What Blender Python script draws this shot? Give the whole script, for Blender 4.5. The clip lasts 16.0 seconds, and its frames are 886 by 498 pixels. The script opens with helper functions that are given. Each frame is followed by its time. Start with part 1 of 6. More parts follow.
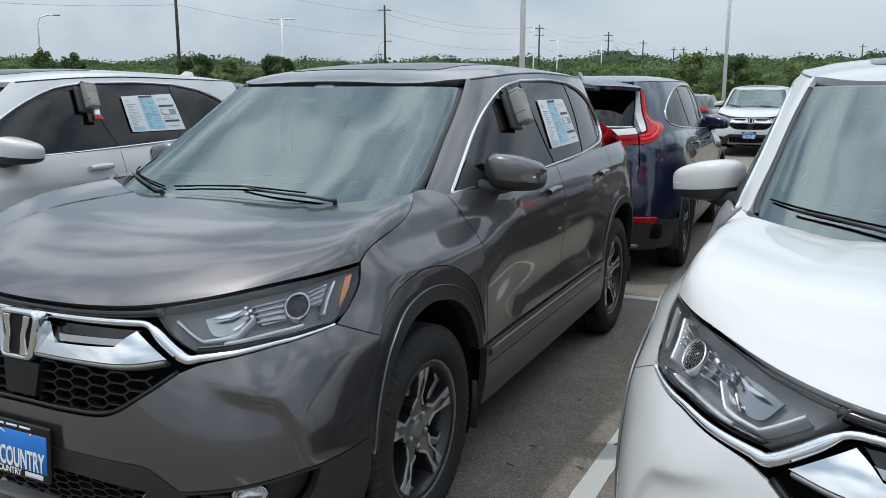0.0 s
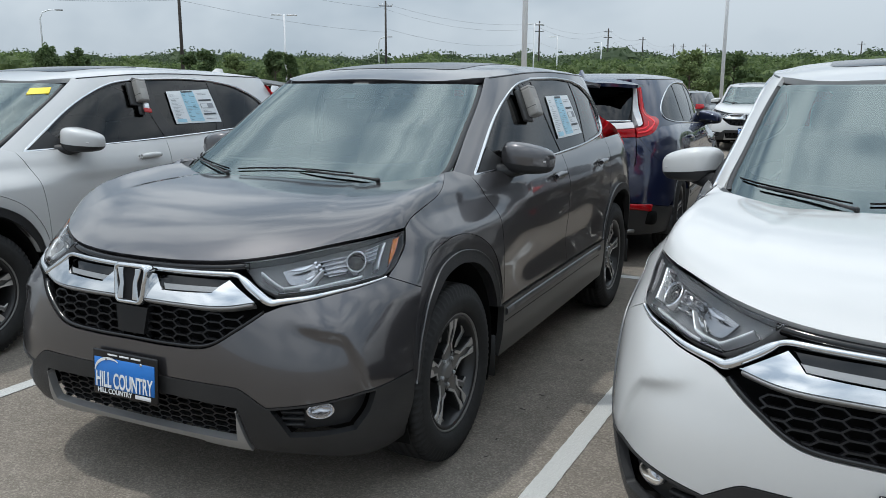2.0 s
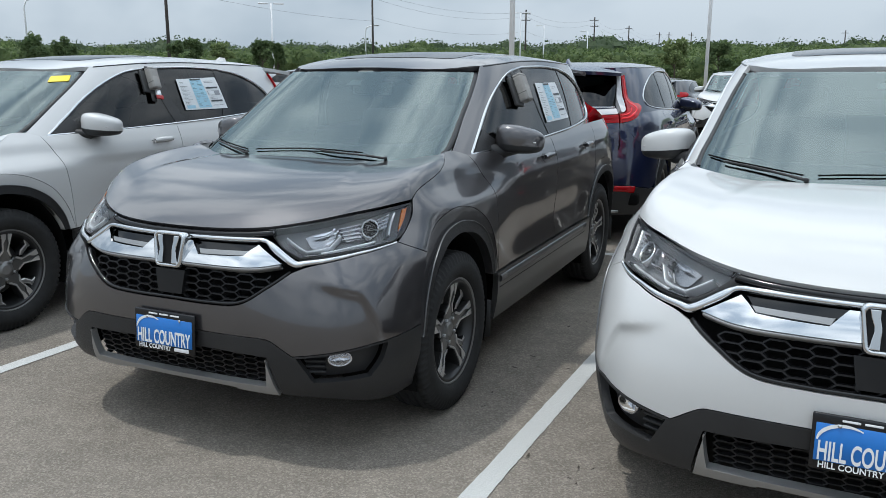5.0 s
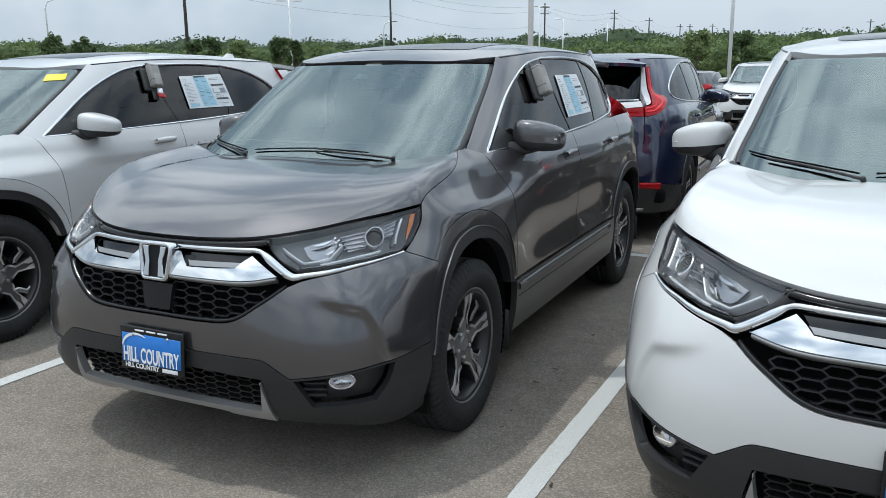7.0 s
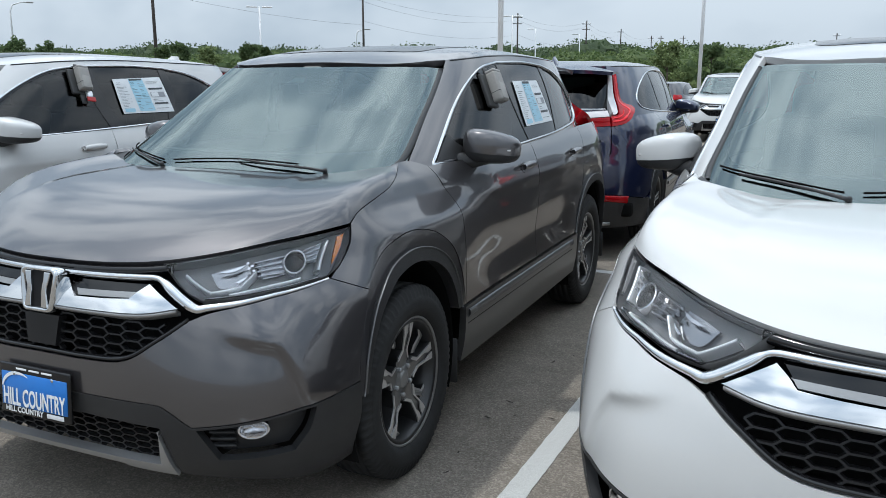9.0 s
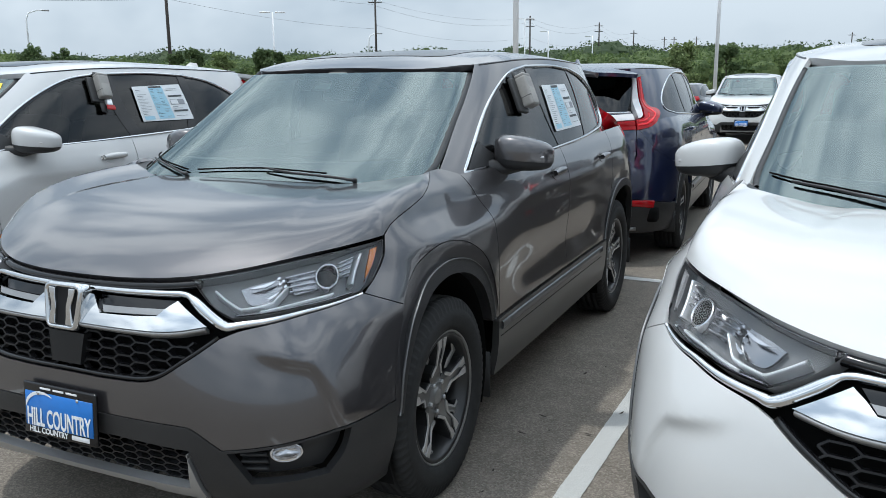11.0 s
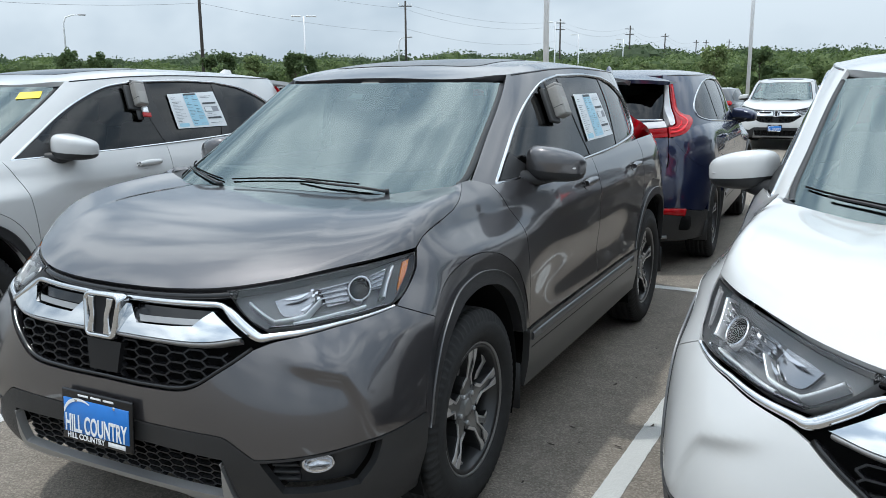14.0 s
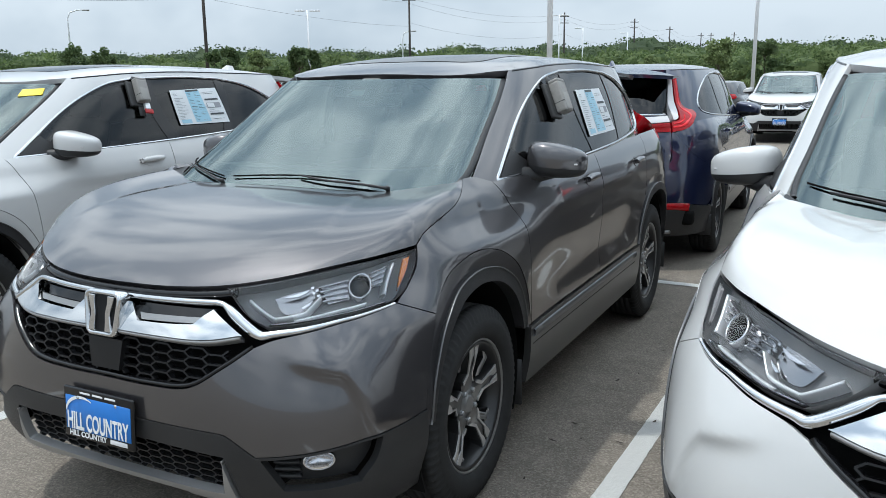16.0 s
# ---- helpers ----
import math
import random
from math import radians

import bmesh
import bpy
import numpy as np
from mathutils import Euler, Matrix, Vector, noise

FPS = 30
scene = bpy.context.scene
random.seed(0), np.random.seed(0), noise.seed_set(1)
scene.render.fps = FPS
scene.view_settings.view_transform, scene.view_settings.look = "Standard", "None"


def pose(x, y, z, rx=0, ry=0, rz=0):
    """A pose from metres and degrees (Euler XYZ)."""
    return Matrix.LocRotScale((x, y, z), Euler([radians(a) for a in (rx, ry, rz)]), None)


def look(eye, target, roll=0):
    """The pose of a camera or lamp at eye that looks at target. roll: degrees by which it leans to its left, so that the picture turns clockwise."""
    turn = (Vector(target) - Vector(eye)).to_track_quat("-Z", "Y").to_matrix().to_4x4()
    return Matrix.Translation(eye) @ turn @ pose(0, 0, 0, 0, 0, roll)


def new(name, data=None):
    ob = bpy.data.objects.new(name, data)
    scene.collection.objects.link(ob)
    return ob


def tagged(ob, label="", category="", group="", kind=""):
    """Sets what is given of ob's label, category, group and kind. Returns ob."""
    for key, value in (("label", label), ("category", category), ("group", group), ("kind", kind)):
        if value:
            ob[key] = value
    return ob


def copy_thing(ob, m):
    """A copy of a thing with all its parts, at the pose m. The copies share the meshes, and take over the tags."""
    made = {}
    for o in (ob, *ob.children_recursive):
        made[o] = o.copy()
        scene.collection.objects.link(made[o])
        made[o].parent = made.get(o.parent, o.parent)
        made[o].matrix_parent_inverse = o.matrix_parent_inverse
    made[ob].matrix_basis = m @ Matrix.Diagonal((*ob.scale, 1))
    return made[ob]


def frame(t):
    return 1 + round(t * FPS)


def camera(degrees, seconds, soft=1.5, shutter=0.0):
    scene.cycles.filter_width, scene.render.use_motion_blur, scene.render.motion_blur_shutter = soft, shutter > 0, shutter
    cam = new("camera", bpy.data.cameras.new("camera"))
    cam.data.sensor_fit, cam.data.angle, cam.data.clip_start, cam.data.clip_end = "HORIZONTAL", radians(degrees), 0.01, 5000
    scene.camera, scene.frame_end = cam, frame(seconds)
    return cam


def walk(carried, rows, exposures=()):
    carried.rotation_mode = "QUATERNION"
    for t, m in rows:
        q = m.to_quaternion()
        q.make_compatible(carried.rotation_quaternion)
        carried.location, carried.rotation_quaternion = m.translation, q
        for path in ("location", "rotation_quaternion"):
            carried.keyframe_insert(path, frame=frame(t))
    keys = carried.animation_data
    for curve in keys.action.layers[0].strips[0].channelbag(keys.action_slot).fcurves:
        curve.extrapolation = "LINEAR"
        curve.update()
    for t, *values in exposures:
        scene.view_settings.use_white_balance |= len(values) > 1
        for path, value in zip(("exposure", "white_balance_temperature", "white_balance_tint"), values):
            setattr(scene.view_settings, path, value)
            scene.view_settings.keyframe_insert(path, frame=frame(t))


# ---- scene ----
cam = camera(57.7, 16.0, soft=0.8)
EXPOSURES = [(0, 0.2, 6150, 6), (1.5, 0.16, 6150, 6), (2.7, 0.19, 6150, 6), (4, 0.18, 6050, 6), (6.6, 0.34, 6050, 5), (8, 0.24, 6000, 6), (9.5, 0.38, 6000, 6), (12, 0.4, 6050, 5), (14, 0.46, 6050, 5), (16, 0.46, 6050, 5)]
PATH = [
    (0, (2.078, -2.399, 1.534), (1.233, -0.628, 1.149), -0.0),
    (0.5, (2.074, -2.498, 1.551), (1.223, -0.729, 1.167), -0.2),
    (1, (2.069, -2.685, 1.545), (1.22, -0.916, 1.159), -0.1),
    (1.5, (2.1, -2.812, 1.549), (1.262, -1.039, 1.156), 0.3),
    (2, (2.216, -2.954, 1.539), (1.374, -1.183, 1.144), 0.2),
    (2.5, (2.273, -3.077, 1.553), (1.384, -1.331, 1.155), 0.4),
    (3, (2.284, -3.234, 1.54), (1.411, -1.48, 1.139), 0.1),
    (3.5, (2.303, -3.37, 1.542), (1.443, -1.61, 1.138), -0.0),
    (4, (2.314, -3.396, 1.534), (1.491, -1.623, 1.113), 0.1),
    (4.2, (2.311, -3.414, 1.533), (1.505, -1.633, 1.11), 0.2),
    (6.3, (2.352, -3.132, 1.529), (1.476, -1.383, 1.112), -0.5),
    (6.5, (2.34, -3.118, 1.53), (1.439, -1.383, 1.107), -0.9),
    (7, (2.224, -3.042, 1.517), (1.369, -1.287, 1.086), -0.6),
    (7.5, (2.121, -2.97, 1.516), (1.366, -1.167, 1.095), -0.1),
    (8, (2.089, -2.88, 1.5), (1.334, -1.076, 1.081), -0.1),
    (8.5, (2.15, -2.737, 1.509), (1.391, -0.935, 1.09), -0.1),
    (9, (2.184, -2.647, 1.494), (1.387, -0.859, 1.083), -0.0),
    (9.5, (2.15, -2.615, 1.499), (1.311, -0.844, 1.098), -0.3),
    (12, (2.058, -2.571, 1.505), (1.237, -0.793, 1.1), -0.7),
    (12.5, (2.076, -2.593, 1.514), (1.208, -0.835, 1.119), -0.9),
    (13, (2.071, -2.595, 1.524), (1.186, -0.844, 1.135), -0.9),
    (13.5, (2.058, -2.585, 1.523), (1.171, -0.838, 1.126), -0.5),
    (14, (2.057, -2.583, 1.534), (1.167, -0.837, 1.139), -0.5),
    (14.5, (2.065, -2.582, 1.537), (1.171, -0.837, 1.139), -0.5),
    (15, (2.072, -2.575, 1.539), (1.177, -0.831, 1.14), -0.5),
    (15.5, (2.068, -2.568, 1.541), (1.173, -0.825, 1.142), -0.6),
    (16, (2.067, -2.574, 1.543), (1.168, -0.835, 1.134), -0.7),
]
walk(cam, [(t, look(eye, target, roll)) for t, eye, target, roll in PATH], EXPOSURES)


# ---- world, sun ----
def build_world():
    world = bpy.data.worlds.new("sky")
    scene.world = world
    world.use_nodes = True
    nt = world.node_tree
    nt.nodes.clear()
    out = nt.nodes.new("ShaderNodeOutputWorld")
    bg = nt.nodes.new("ShaderNodeBackground")
    sky = nt.nodes.new("ShaderNodeTexSky")
    sky.sky_type, sky.sun_disc = "NISHITA", False
    sky.sun_elevation, sky.sun_rotation = SUN_EL, SUN_ROT
    sky.air_density, sky.dust_density, sky.ozone_density = 1.0, 4.0, 1.0
    co = nt.nodes.new("ShaderNodeTexCoord")
    mp = nt.nodes.new("ShaderNodeMapping")
    mp.inputs["Scale"].default_value = (1.7, 4.0, 4.0)
    nz = nt.nodes.new("ShaderNodeTexNoise")
    nz.inputs["Scale"].default_value, nz.inputs["Detail"].default_value, nz.inputs["Roughness"].default_value = 1.6, 4.0, 0.5
    ramp = nt.nodes.new("ShaderNodeValToRGB")
    ramp.color_ramp.elements[0].position, ramp.color_ramp.elements[0].color = 0.39, (3.6, 4.3, 5.1, 1)
    ramp.color_ramp.elements[1].position, ramp.color_ramp.elements[1].color = 0.62, (10.2, 10.4, 10.6, 1)
    mix = nt.nodes.new("ShaderNodeMix")
    mix.data_type = "RGBA"
    mix.inputs[0].default_value = 0.86
    nt.links.new(co.outputs["Generated"], mp.inputs[0])
    nt.links.new(mp.outputs[0], nz.inputs["Vector"])
    nt.links.new(nz.outputs["Fac"], ramp.inputs[0])
    nt.links.new(sky.outputs[0], mix.inputs[6])
    calm = nt.nodes.new("ShaderNodeMix")
    calm.data_type = "RGBA"
    calm.inputs[6].default_value = (5.35, 5.95, 6.65, 1)
    sep0, fade = nt.nodes.new("ShaderNodeSeparateXYZ"), nt.nodes.new("ShaderNodeMapRange")
    fade.inputs[1].default_value, fade.inputs[2].default_value, fade.inputs[3].default_value, fade.inputs[4].default_value = 0.02, 0.4, 0.18, 1.0
    nt.links.new(co.outputs["Generated"], sep0.inputs[0])
    nt.links.new(sep0.outputs[2], fade.inputs[0])
    nt.links.new(fade.outputs[0], calm.inputs[0])
    nt.links.new(ramp.outputs[0], calm.inputs[7])
    nt.links.new(calm.outputs[2], mix.inputs[7])
    # an overcast sky is brighter overhead
    sep, up, gain = nt.nodes.new("ShaderNodeSeparateXYZ"), nt.nodes.new("ShaderNodeMapRange"), nt.nodes.new("ShaderNodeVectorMath")
    gain.operation = "SCALE"
    up.interpolation_type = "SMOOTHSTEP"
    up.inputs[1].default_value, up.inputs[2].default_value, up.inputs[3].default_value, up.inputs[4].default_value = 0.15, 1.0, 0.92, 1.85
    nt.links.new(co.outputs["Generated"], sep.inputs[0])
    nt.links.new(sep.outputs[2], up.inputs[0])
    nt.links.new(mix.outputs[2], gain.inputs[0])
    nt.links.new(up.outputs[0], gain.inputs["Scale"])
    nt.links.new(gain.outputs[0], bg.inputs[0])
    bg.inputs[1].default_value = SKY
    nt.links.new(bg.outputs[0], out.inputs[0])
    sun = new("sun", bpy.data.lights.new("sun", "SUN"))
    sun.data.energy, sun.data.angle, sun.data.color = SUN, radians(2.2), (1.0, 0.95, 0.88)
    sun.matrix_world = look((0, 0, 30), (SUN_LEAN[0] * 30, SUN_LEAN[1] * 30, 0))


SUN, SKY = 1.4, 0.096
SUN_LEAN = (0.30, 0.12)
SUN_EL = math.atan2(1, math.hypot(*SUN_LEAN))
SUN_ROT = math.atan2(-SUN_LEAN[0], -SUN_LEAN[1])
build_world()


# ---- materials ----
def shader(name, base, rough=0.5, metal=0.0, coat=0.0, coat_rough=0.03, spec=0.5, var=0.0, scale=30.0, bump=0.0, bscale=200.0, emit=None):
    m = bpy.data.materials.new(name)
    m.use_nodes = True
    nt = m.node_tree
    p = nt.nodes["Principled BSDF"]
    p.inputs["Base Color"].default_value = (*base, 1)
    p.inputs["Roughness"].default_value, p.inputs["Metallic"].default_value = rough, metal
    p.inputs["Coat Weight"].default_value, p.inputs["Coat Roughness"].default_value = coat, coat_rough
    p.inputs["Specular IOR Level"].default_value = spec
    p.inputs["Coat IOR"].default_value = 1.5 + 0.22 * (coat == 1.0 and metal > 0.1)
    if var or bump:
        co = nt.nodes.new("ShaderNodeTexCoord")
    if var:
        n = nt.nodes.new("ShaderNodeTexNoise")
        n.inputs["Scale"].default_value, n.inputs["Detail"].default_value = scale, 6
        r = nt.nodes.new("ShaderNodeMapRange")
        r.inputs[1].default_value, r.inputs[2].default_value = 0.3, 0.7
        r.inputs[3].default_value, r.inputs[4].default_value = 1 - var, 1 + var
        x = nt.nodes.new("ShaderNodeVectorMath")
        x.operation = "SCALE"
        x.inputs[0].default_value = base
        nt.links.new(co.outputs["Object"], n.inputs["Vector"])
        nt.links.new(n.outputs["Fac"], r.inputs[0])
        nt.links.new(r.outputs[0], x.inputs["Scale"])
        nt.links.new(x.outputs[0], p.inputs["Base Color"])
    if bump:
        b, n2 = nt.nodes.new("ShaderNodeBump"), nt.nodes.new("ShaderNodeTexNoise")
        n2.inputs["Scale"].default_value, n2.inputs["Detail"].default_value = bscale, 4
        b.inputs["Strength"].default_value, b.inputs["Distance"].default_value = bump, 0.004
        nt.links.new(co.outputs["Object"], n2.inputs["Vector"])
        nt.links.new(n2.outputs["Fac"], b.inputs["Height"])
        nt.links.new(b.outputs[0], p.inputs["Normal"])
    return m


def glass(name, tint, ior=1.5, rough=0.0, tone=(1, 1, 1)):
    """A thin pane: tinted see-through with Fresnel gloss."""
    m = bpy.data.materials.new(name)
    m.use_nodes = True
    nt = m.node_tree
    nt.nodes.clear()
    out = nt.nodes.new("ShaderNodeOutputMaterial")
    mix, tr, gl, fr = (nt.nodes.new(k) for k in ("ShaderNodeMixShader", "ShaderNodeBsdfTransparent", "ShaderNodeBsdfGlossy", "ShaderNodeFresnel"))
    tr.inputs[0].default_value = (*tint, 1)
    gl.inputs["Roughness"].default_value = rough
    gl.inputs["Color"].default_value = (*tone, 1)
    fr.inputs[0].default_value = ior
    nt.links.new(fr.outputs[0], mix.inputs[0])
    nt.links.new(tr.outputs[0], mix.inputs[1])
    nt.links.new(gl.outputs[0], mix.inputs[2])
    nt.links.new(mix.outputs[0], out.inputs[0])
    return m


def asphalt():
    m = shader("asphalt", (0.1, 0.097, 0.092), 0.9, spec=0.2)
    nt = m.node_tree
    p = nt.nodes["Principled BSDF"]
    co = nt.nodes.new("ShaderNodeTexCoord")
    def noise_node(scale, detail, rough=0.5):
        n = nt.nodes.new("ShaderNodeTexNoise")
        n.inputs["Scale"].default_value, n.inputs["Detail"].default_value, n.inputs["Roughness"].default_value = scale, detail, rough
        nt.links.new(co.outputs["Object"], n.inputs["Vector"])
        return n
    def math_node(op, a, b, c=None):
        n = nt.nodes.new("ShaderNodeMath")
        n.operation = op
        for k, v in enumerate((a, b, c)):
            if v is None:
                continue
            if isinstance(v, (int, float)):
                n.inputs[k].default_value = v
            else:
                nt.links.new(v, n.inputs[k])
        return n.outputs[0]
    big, mid, fine = noise_node(0.6, 5), noise_node(7, 6, 0.6), noise_node(110, 5, 0.75)
    stone = nt.nodes.new("ShaderNodeTexVoronoi")
    stone.inputs["Scale"].default_value = 140
    nt.links.new(co.outputs["Object"], stone.inputs["Vector"])
    sep = nt.nodes.new("ShaderNodeSeparateColor")
    nt.links.new(stone.outputs["Color"], sep.inputs[0])
    grit = math_node("POWER", sep.outputs[0], 2.2)
    v = math_node("MULTIPLY_ADD", fine.outputs["Fac"], 0.45, math_node("MULTIPLY", grit, 0.20))
    v = math_node("MULTIPLY_ADD", mid.outputs["Fac"], 0.22, v)
    v = math_node("MULTIPLY_ADD", big.outputs["Fac"], 0.22, v)
    ramp = nt.nodes.new("ShaderNodeValToRGB")
    ramp.color_ramp.elements[0].position, ramp.color_ramp.elements[0].color = 0.28, (0.090, 0.079, 0.067, 1)
    ramp.color_ramp.elements[1].position, ramp.color_ramp.elements[1].color = 0.80, (0.415, 0.367, 0.312, 1)
    nt.links.new(v, ramp.inputs[0])
    nt.links.new(ramp.outputs[0], p.inputs["Base Color"])
    b = nt.nodes.new("ShaderNodeBump")
    b.inputs["Strength"].default_value, b.inputs["Distance"].default_value = 0.8, 0.005
    nt.links.new(math_node("ADD", fine.outputs["Fac"], sep.outputs[0]), b.inputs["Height"])
    nt.links.new(b.outputs[0], p.inputs["Normal"])
    return m


GREY = shader("grey_metallic_paint", (0.080, 0.076, 0.080), 0.30, 0.70, coat=1.0, spec=0.15, var=0.04, scale=900)
WHITE = shader("white_pearl_paint", (0.545, 0.545, 0.54), 0.35, 0.0, coat=1.0, var=0.015, scale=3)
NAVY = shader("dark_blue_paint", (0.008, 0.014, 0.050), 0.3, 0.4, coat=1.0)
BLACKPAINT = shader("black_paint", (0.012, 0.012, 0.014), 0.3, 0.2, coat=1.0)
SILVERPAINT = shader("silver_paint", (0.42, 0.43, 0.44), 0.33, 0.6, coat=1.0)
REDPAINT = shader("maroon_paint", (0.10, 0.02, 0.025), 0.33, 0.4, coat=1.0)
PLASTIC = shader("black_textured_plastic", (0.022, 0.022, 0.023), 0.45, spec=0.4, var=0.12, scale=6, bump=0.15, bscale=900)
GLOSSBLACK = shader("gloss_black_plastic", (0.006, 0.006, 0.007), 0.12)
DARK = shader("matt_black", (0.006, 0.006, 0.006), 0.9, spec=0.1)
CHROME = shader("chrome", (0.64, 0.65, 0.66), 0.07, 1.0)
SATIN = shader("satin_silver_trim", (0.36, 0.36, 0.36), 0.38, 0.7)
TYRE = shader("tyre_rubber", (0.022, 0.022, 0.022), 0.75, spec=0.3, var=0.15, scale=25, bump=0.2, bscale=300)
ALLOY = shader("machined_alloy", (0.52, 0.51, 0.50), 0.28, 0.6, var=0.05, scale=300)
ALLOYMID = shader("grey_alloy_face", (0.21, 0.207, 0.203), 0.3, 0.4, var=0.05, scale=200)
SPOKEGREY = shader("grey_painted_alloy", (0.13, 0.129, 0.127), 0.28, 0.6, coat=0.6, var=0.05, scale=200)
ALLOYDARK = shader("dark_grey_alloy", (0.03, 0.03, 0.031), 0.4, 0.5, coat=0.2)
SEAT = shader("grey_cloth", (0.09, 0.09, 0.088), 0.9, var=0.1, scale=80)
DASH = shader("grey_dash_plastic", (0.14, 0.14, 0.135), 0.7, spec=0.3)
REFLECT = shader("lamp_reflector", (0.62, 0.62, 0.64), 0.22, 1.0)
HOUSING = shader("lamp_housing", (0.19, 0.19, 0.195), 0.35)
BOWL = shader("lamp_bowl", (0.30, 0.30, 0.31), 0.14, 1.0)
SILL = shader("dark_grey_sill", (0.038, 0.037, 0.036), 0.28, spec=0.5, var=0.08, scale=5)
SILLBAND = shader("satin_grey_band", (0.14, 0.14, 0.142), 0.32, 0.6)
DRL = shader("white_light_guide", (0.93, 0.94, 0.95), 0.3, 0.5, coat=0.5)
AMBER = shader("amber_lens", (0.75, 0.22, 0.015), 0.15, coat=1.0)
REDLENS = shader("red_lens", (0.34, 0.004, 0.008), 0.10, spec=0.30)
PALEPATCH = shader("grey_sensor_cover", (0.42, 0.43, 0.43), 0.5)
BRIGHTRED = shader("bright_red_lens", (0.70, 0.02, 0.028), 0.10, spec=0.35)
PALELENS = shader("clear_white_lens", (0.62, 0.60, 0.60), 0.15, coat=1.0)
SCREEN = glass("windscreen_glass", (0.50, 0.62, 0.60), 2.45, tone=(0.86, 1.0, 0.99))
TINT = glass("privacy_glass", (0.045, 0.047, 0.047), 1.5)
FRONTGLASS = glass("front_side_glass", (0.16, 0.18, 0.175), 1.5)
LENS = glass("lamp_lens", (0.93, 0.94, 0.95), 1.4)
ASPHALT = asphalt()
LINE = shader("worn_white_road_paint", (0.50, 0.50, 0.485), 0.85, var=0.22, scale=190, bump=0.8, bscale=160)
MESHBLACK = shader("black_grille_plastic", (0.011, 0.011, 0.012), 0.42, spec=0.35)


# ---- curves and panels ----
from mathutils import geometry


def station(xs, ys):
    """A smooth function through a few stations."""
    xs, ys = np.array(xs, float), np.array(ys, float)
    m = np.gradient(ys, xs)
    def f(x):
        x = np.clip(np.asarray(x, float), xs[0], xs[-1])
        i = np.clip(np.searchsorted(xs, x) - 1, 0, len(xs) - 2)
        h = xs[i + 1] - xs[i]
        t = (x - xs[i]) / h
        return (2 * t**3 - 3 * t**2 + 1) * ys[i] + (t**3 - 2 * t**2 + t) * h * m[i] + (3 * t**2 - 2 * t**3) * ys[i + 1] + (t**3 - t**2) * h * m[i + 1]
    return f


def smooth(a, b, x):
    t = np.clip((x - a) / (b - a), 0, 1)
    return t * t * (3 - 2 * t)


def curve(pts, n=8):
    """Catmull-Rom through the points."""
    p = np.array(pts, float)
    if len(p) < 3:
        return [tuple(p[0] + (p[-1] - p[0]) * k / n) for k in range(n + 1)]
    q = np.vstack([2 * p[0] - p[1], p, 2 * p[-1] - p[-2]])
    out = []
    for i in range(1, len(q) - 2):
        for k in range(n):
            t = k / n
            out.append(tuple(0.5 * (2 * q[i] + (q[i + 1] - q[i - 1]) * t + (2 * q[i - 1] - 5 * q[i] + 4 * q[i + 1] - q[i + 2]) * t**2 + (3 * q[i] - q[i - 1] - 3 * q[i + 1] + q[i + 2]) * t**3)))
    return out + [tuple(p[-1])]


def outline(*segments):
    """A closed outline of smooth segments with corners between them."""
    out = []
    for s in segments:
        c = curve(s, max(3, int(40 / max(1, len(s) - 1)) if len(s) == 2 else 7))
        out += [q for q in c if not out or math.dist(q, out[-1]) > 1e-4]
    if math.dist(out[0], out[-1]) < 1e-4:
        out.pop()
    return out


def both(half):
    """The closed outline of a half outline, from its top middle to its bottom middle, and its mirror image."""
    return [q for q in half] + [(-u, v) for u, v in reversed(half) if u > 1e-5]


def flip(points):
    return [(-u, v) for u, v in points]


def inside(poly, pts):
    poly, pts = np.array(poly), np.asarray(pts, float)
    a, b = poly, np.roll(poly, -1, 0)
    x, y = pts[:, :1], pts[:, 1:]
    cross = (a[:, 1] > y) != (b[:, 1] > y)
    with np.errstate(divide="ignore", invalid="ignore"):
        at = (b[:, 0] - a[:, 0]) * (y - a[:, 1]) / (b[:, 1] - a[:, 1]) + a[:, 0]
    return (cross & (x < at)).sum(1) % 2 == 1


def area(poly):
    p = np.array(poly)
    q = np.roll(p, -1, 0)
    return 0.5 * (p[:, 0] * q[:, 1] - q[:, 0] * p[:, 1]).sum()


def on(surf, u, v, off=0.0):
    """Points of a surface, moved along its outward normal."""
    u, v = np.asarray(u, float), np.asarray(v, float)
    p = surf(u, v)
    n = normals(surf, u, v)
    return p + n * np.asarray(off)[..., None] if np.ndim(off) else p + n * off


def normals(surf, u, v):
    e = 2e-3
    n = np.cross(surf(u + e, v) - surf(u - e, v), surf(u, v + e) - surf(u, v - e))
    return n / np.maximum(np.linalg.norm(n, axis=-1, keepdims=True), 1e-9)


def mesh_of(name, verts, faces, soft=True):
    me = bpy.data.meshes.new(name)
    me.from_pydata([tuple(map(float, v)) for v in verts], [], [tuple(map(int, f)) for f in faces])
    if soft:
        me.polygons.foreach_set("use_smooth", [True] * len(me.polygons))
    me.update()
    return me


def part(name, me, material, parent=None, label=""):
    if isinstance(me, bmesh.types.BMesh):
        bm, me = me, bpy.data.meshes.new(name)
        bm.to_mesh(me)
        bm.free()
    ob = new(name, me)
    for m in material if isinstance(material, (list, tuple)) else [material]:
        me.materials.append(m)
    if parent:
        ob.parent = parent
    if label:
        tagged(ob, label)
    return ob


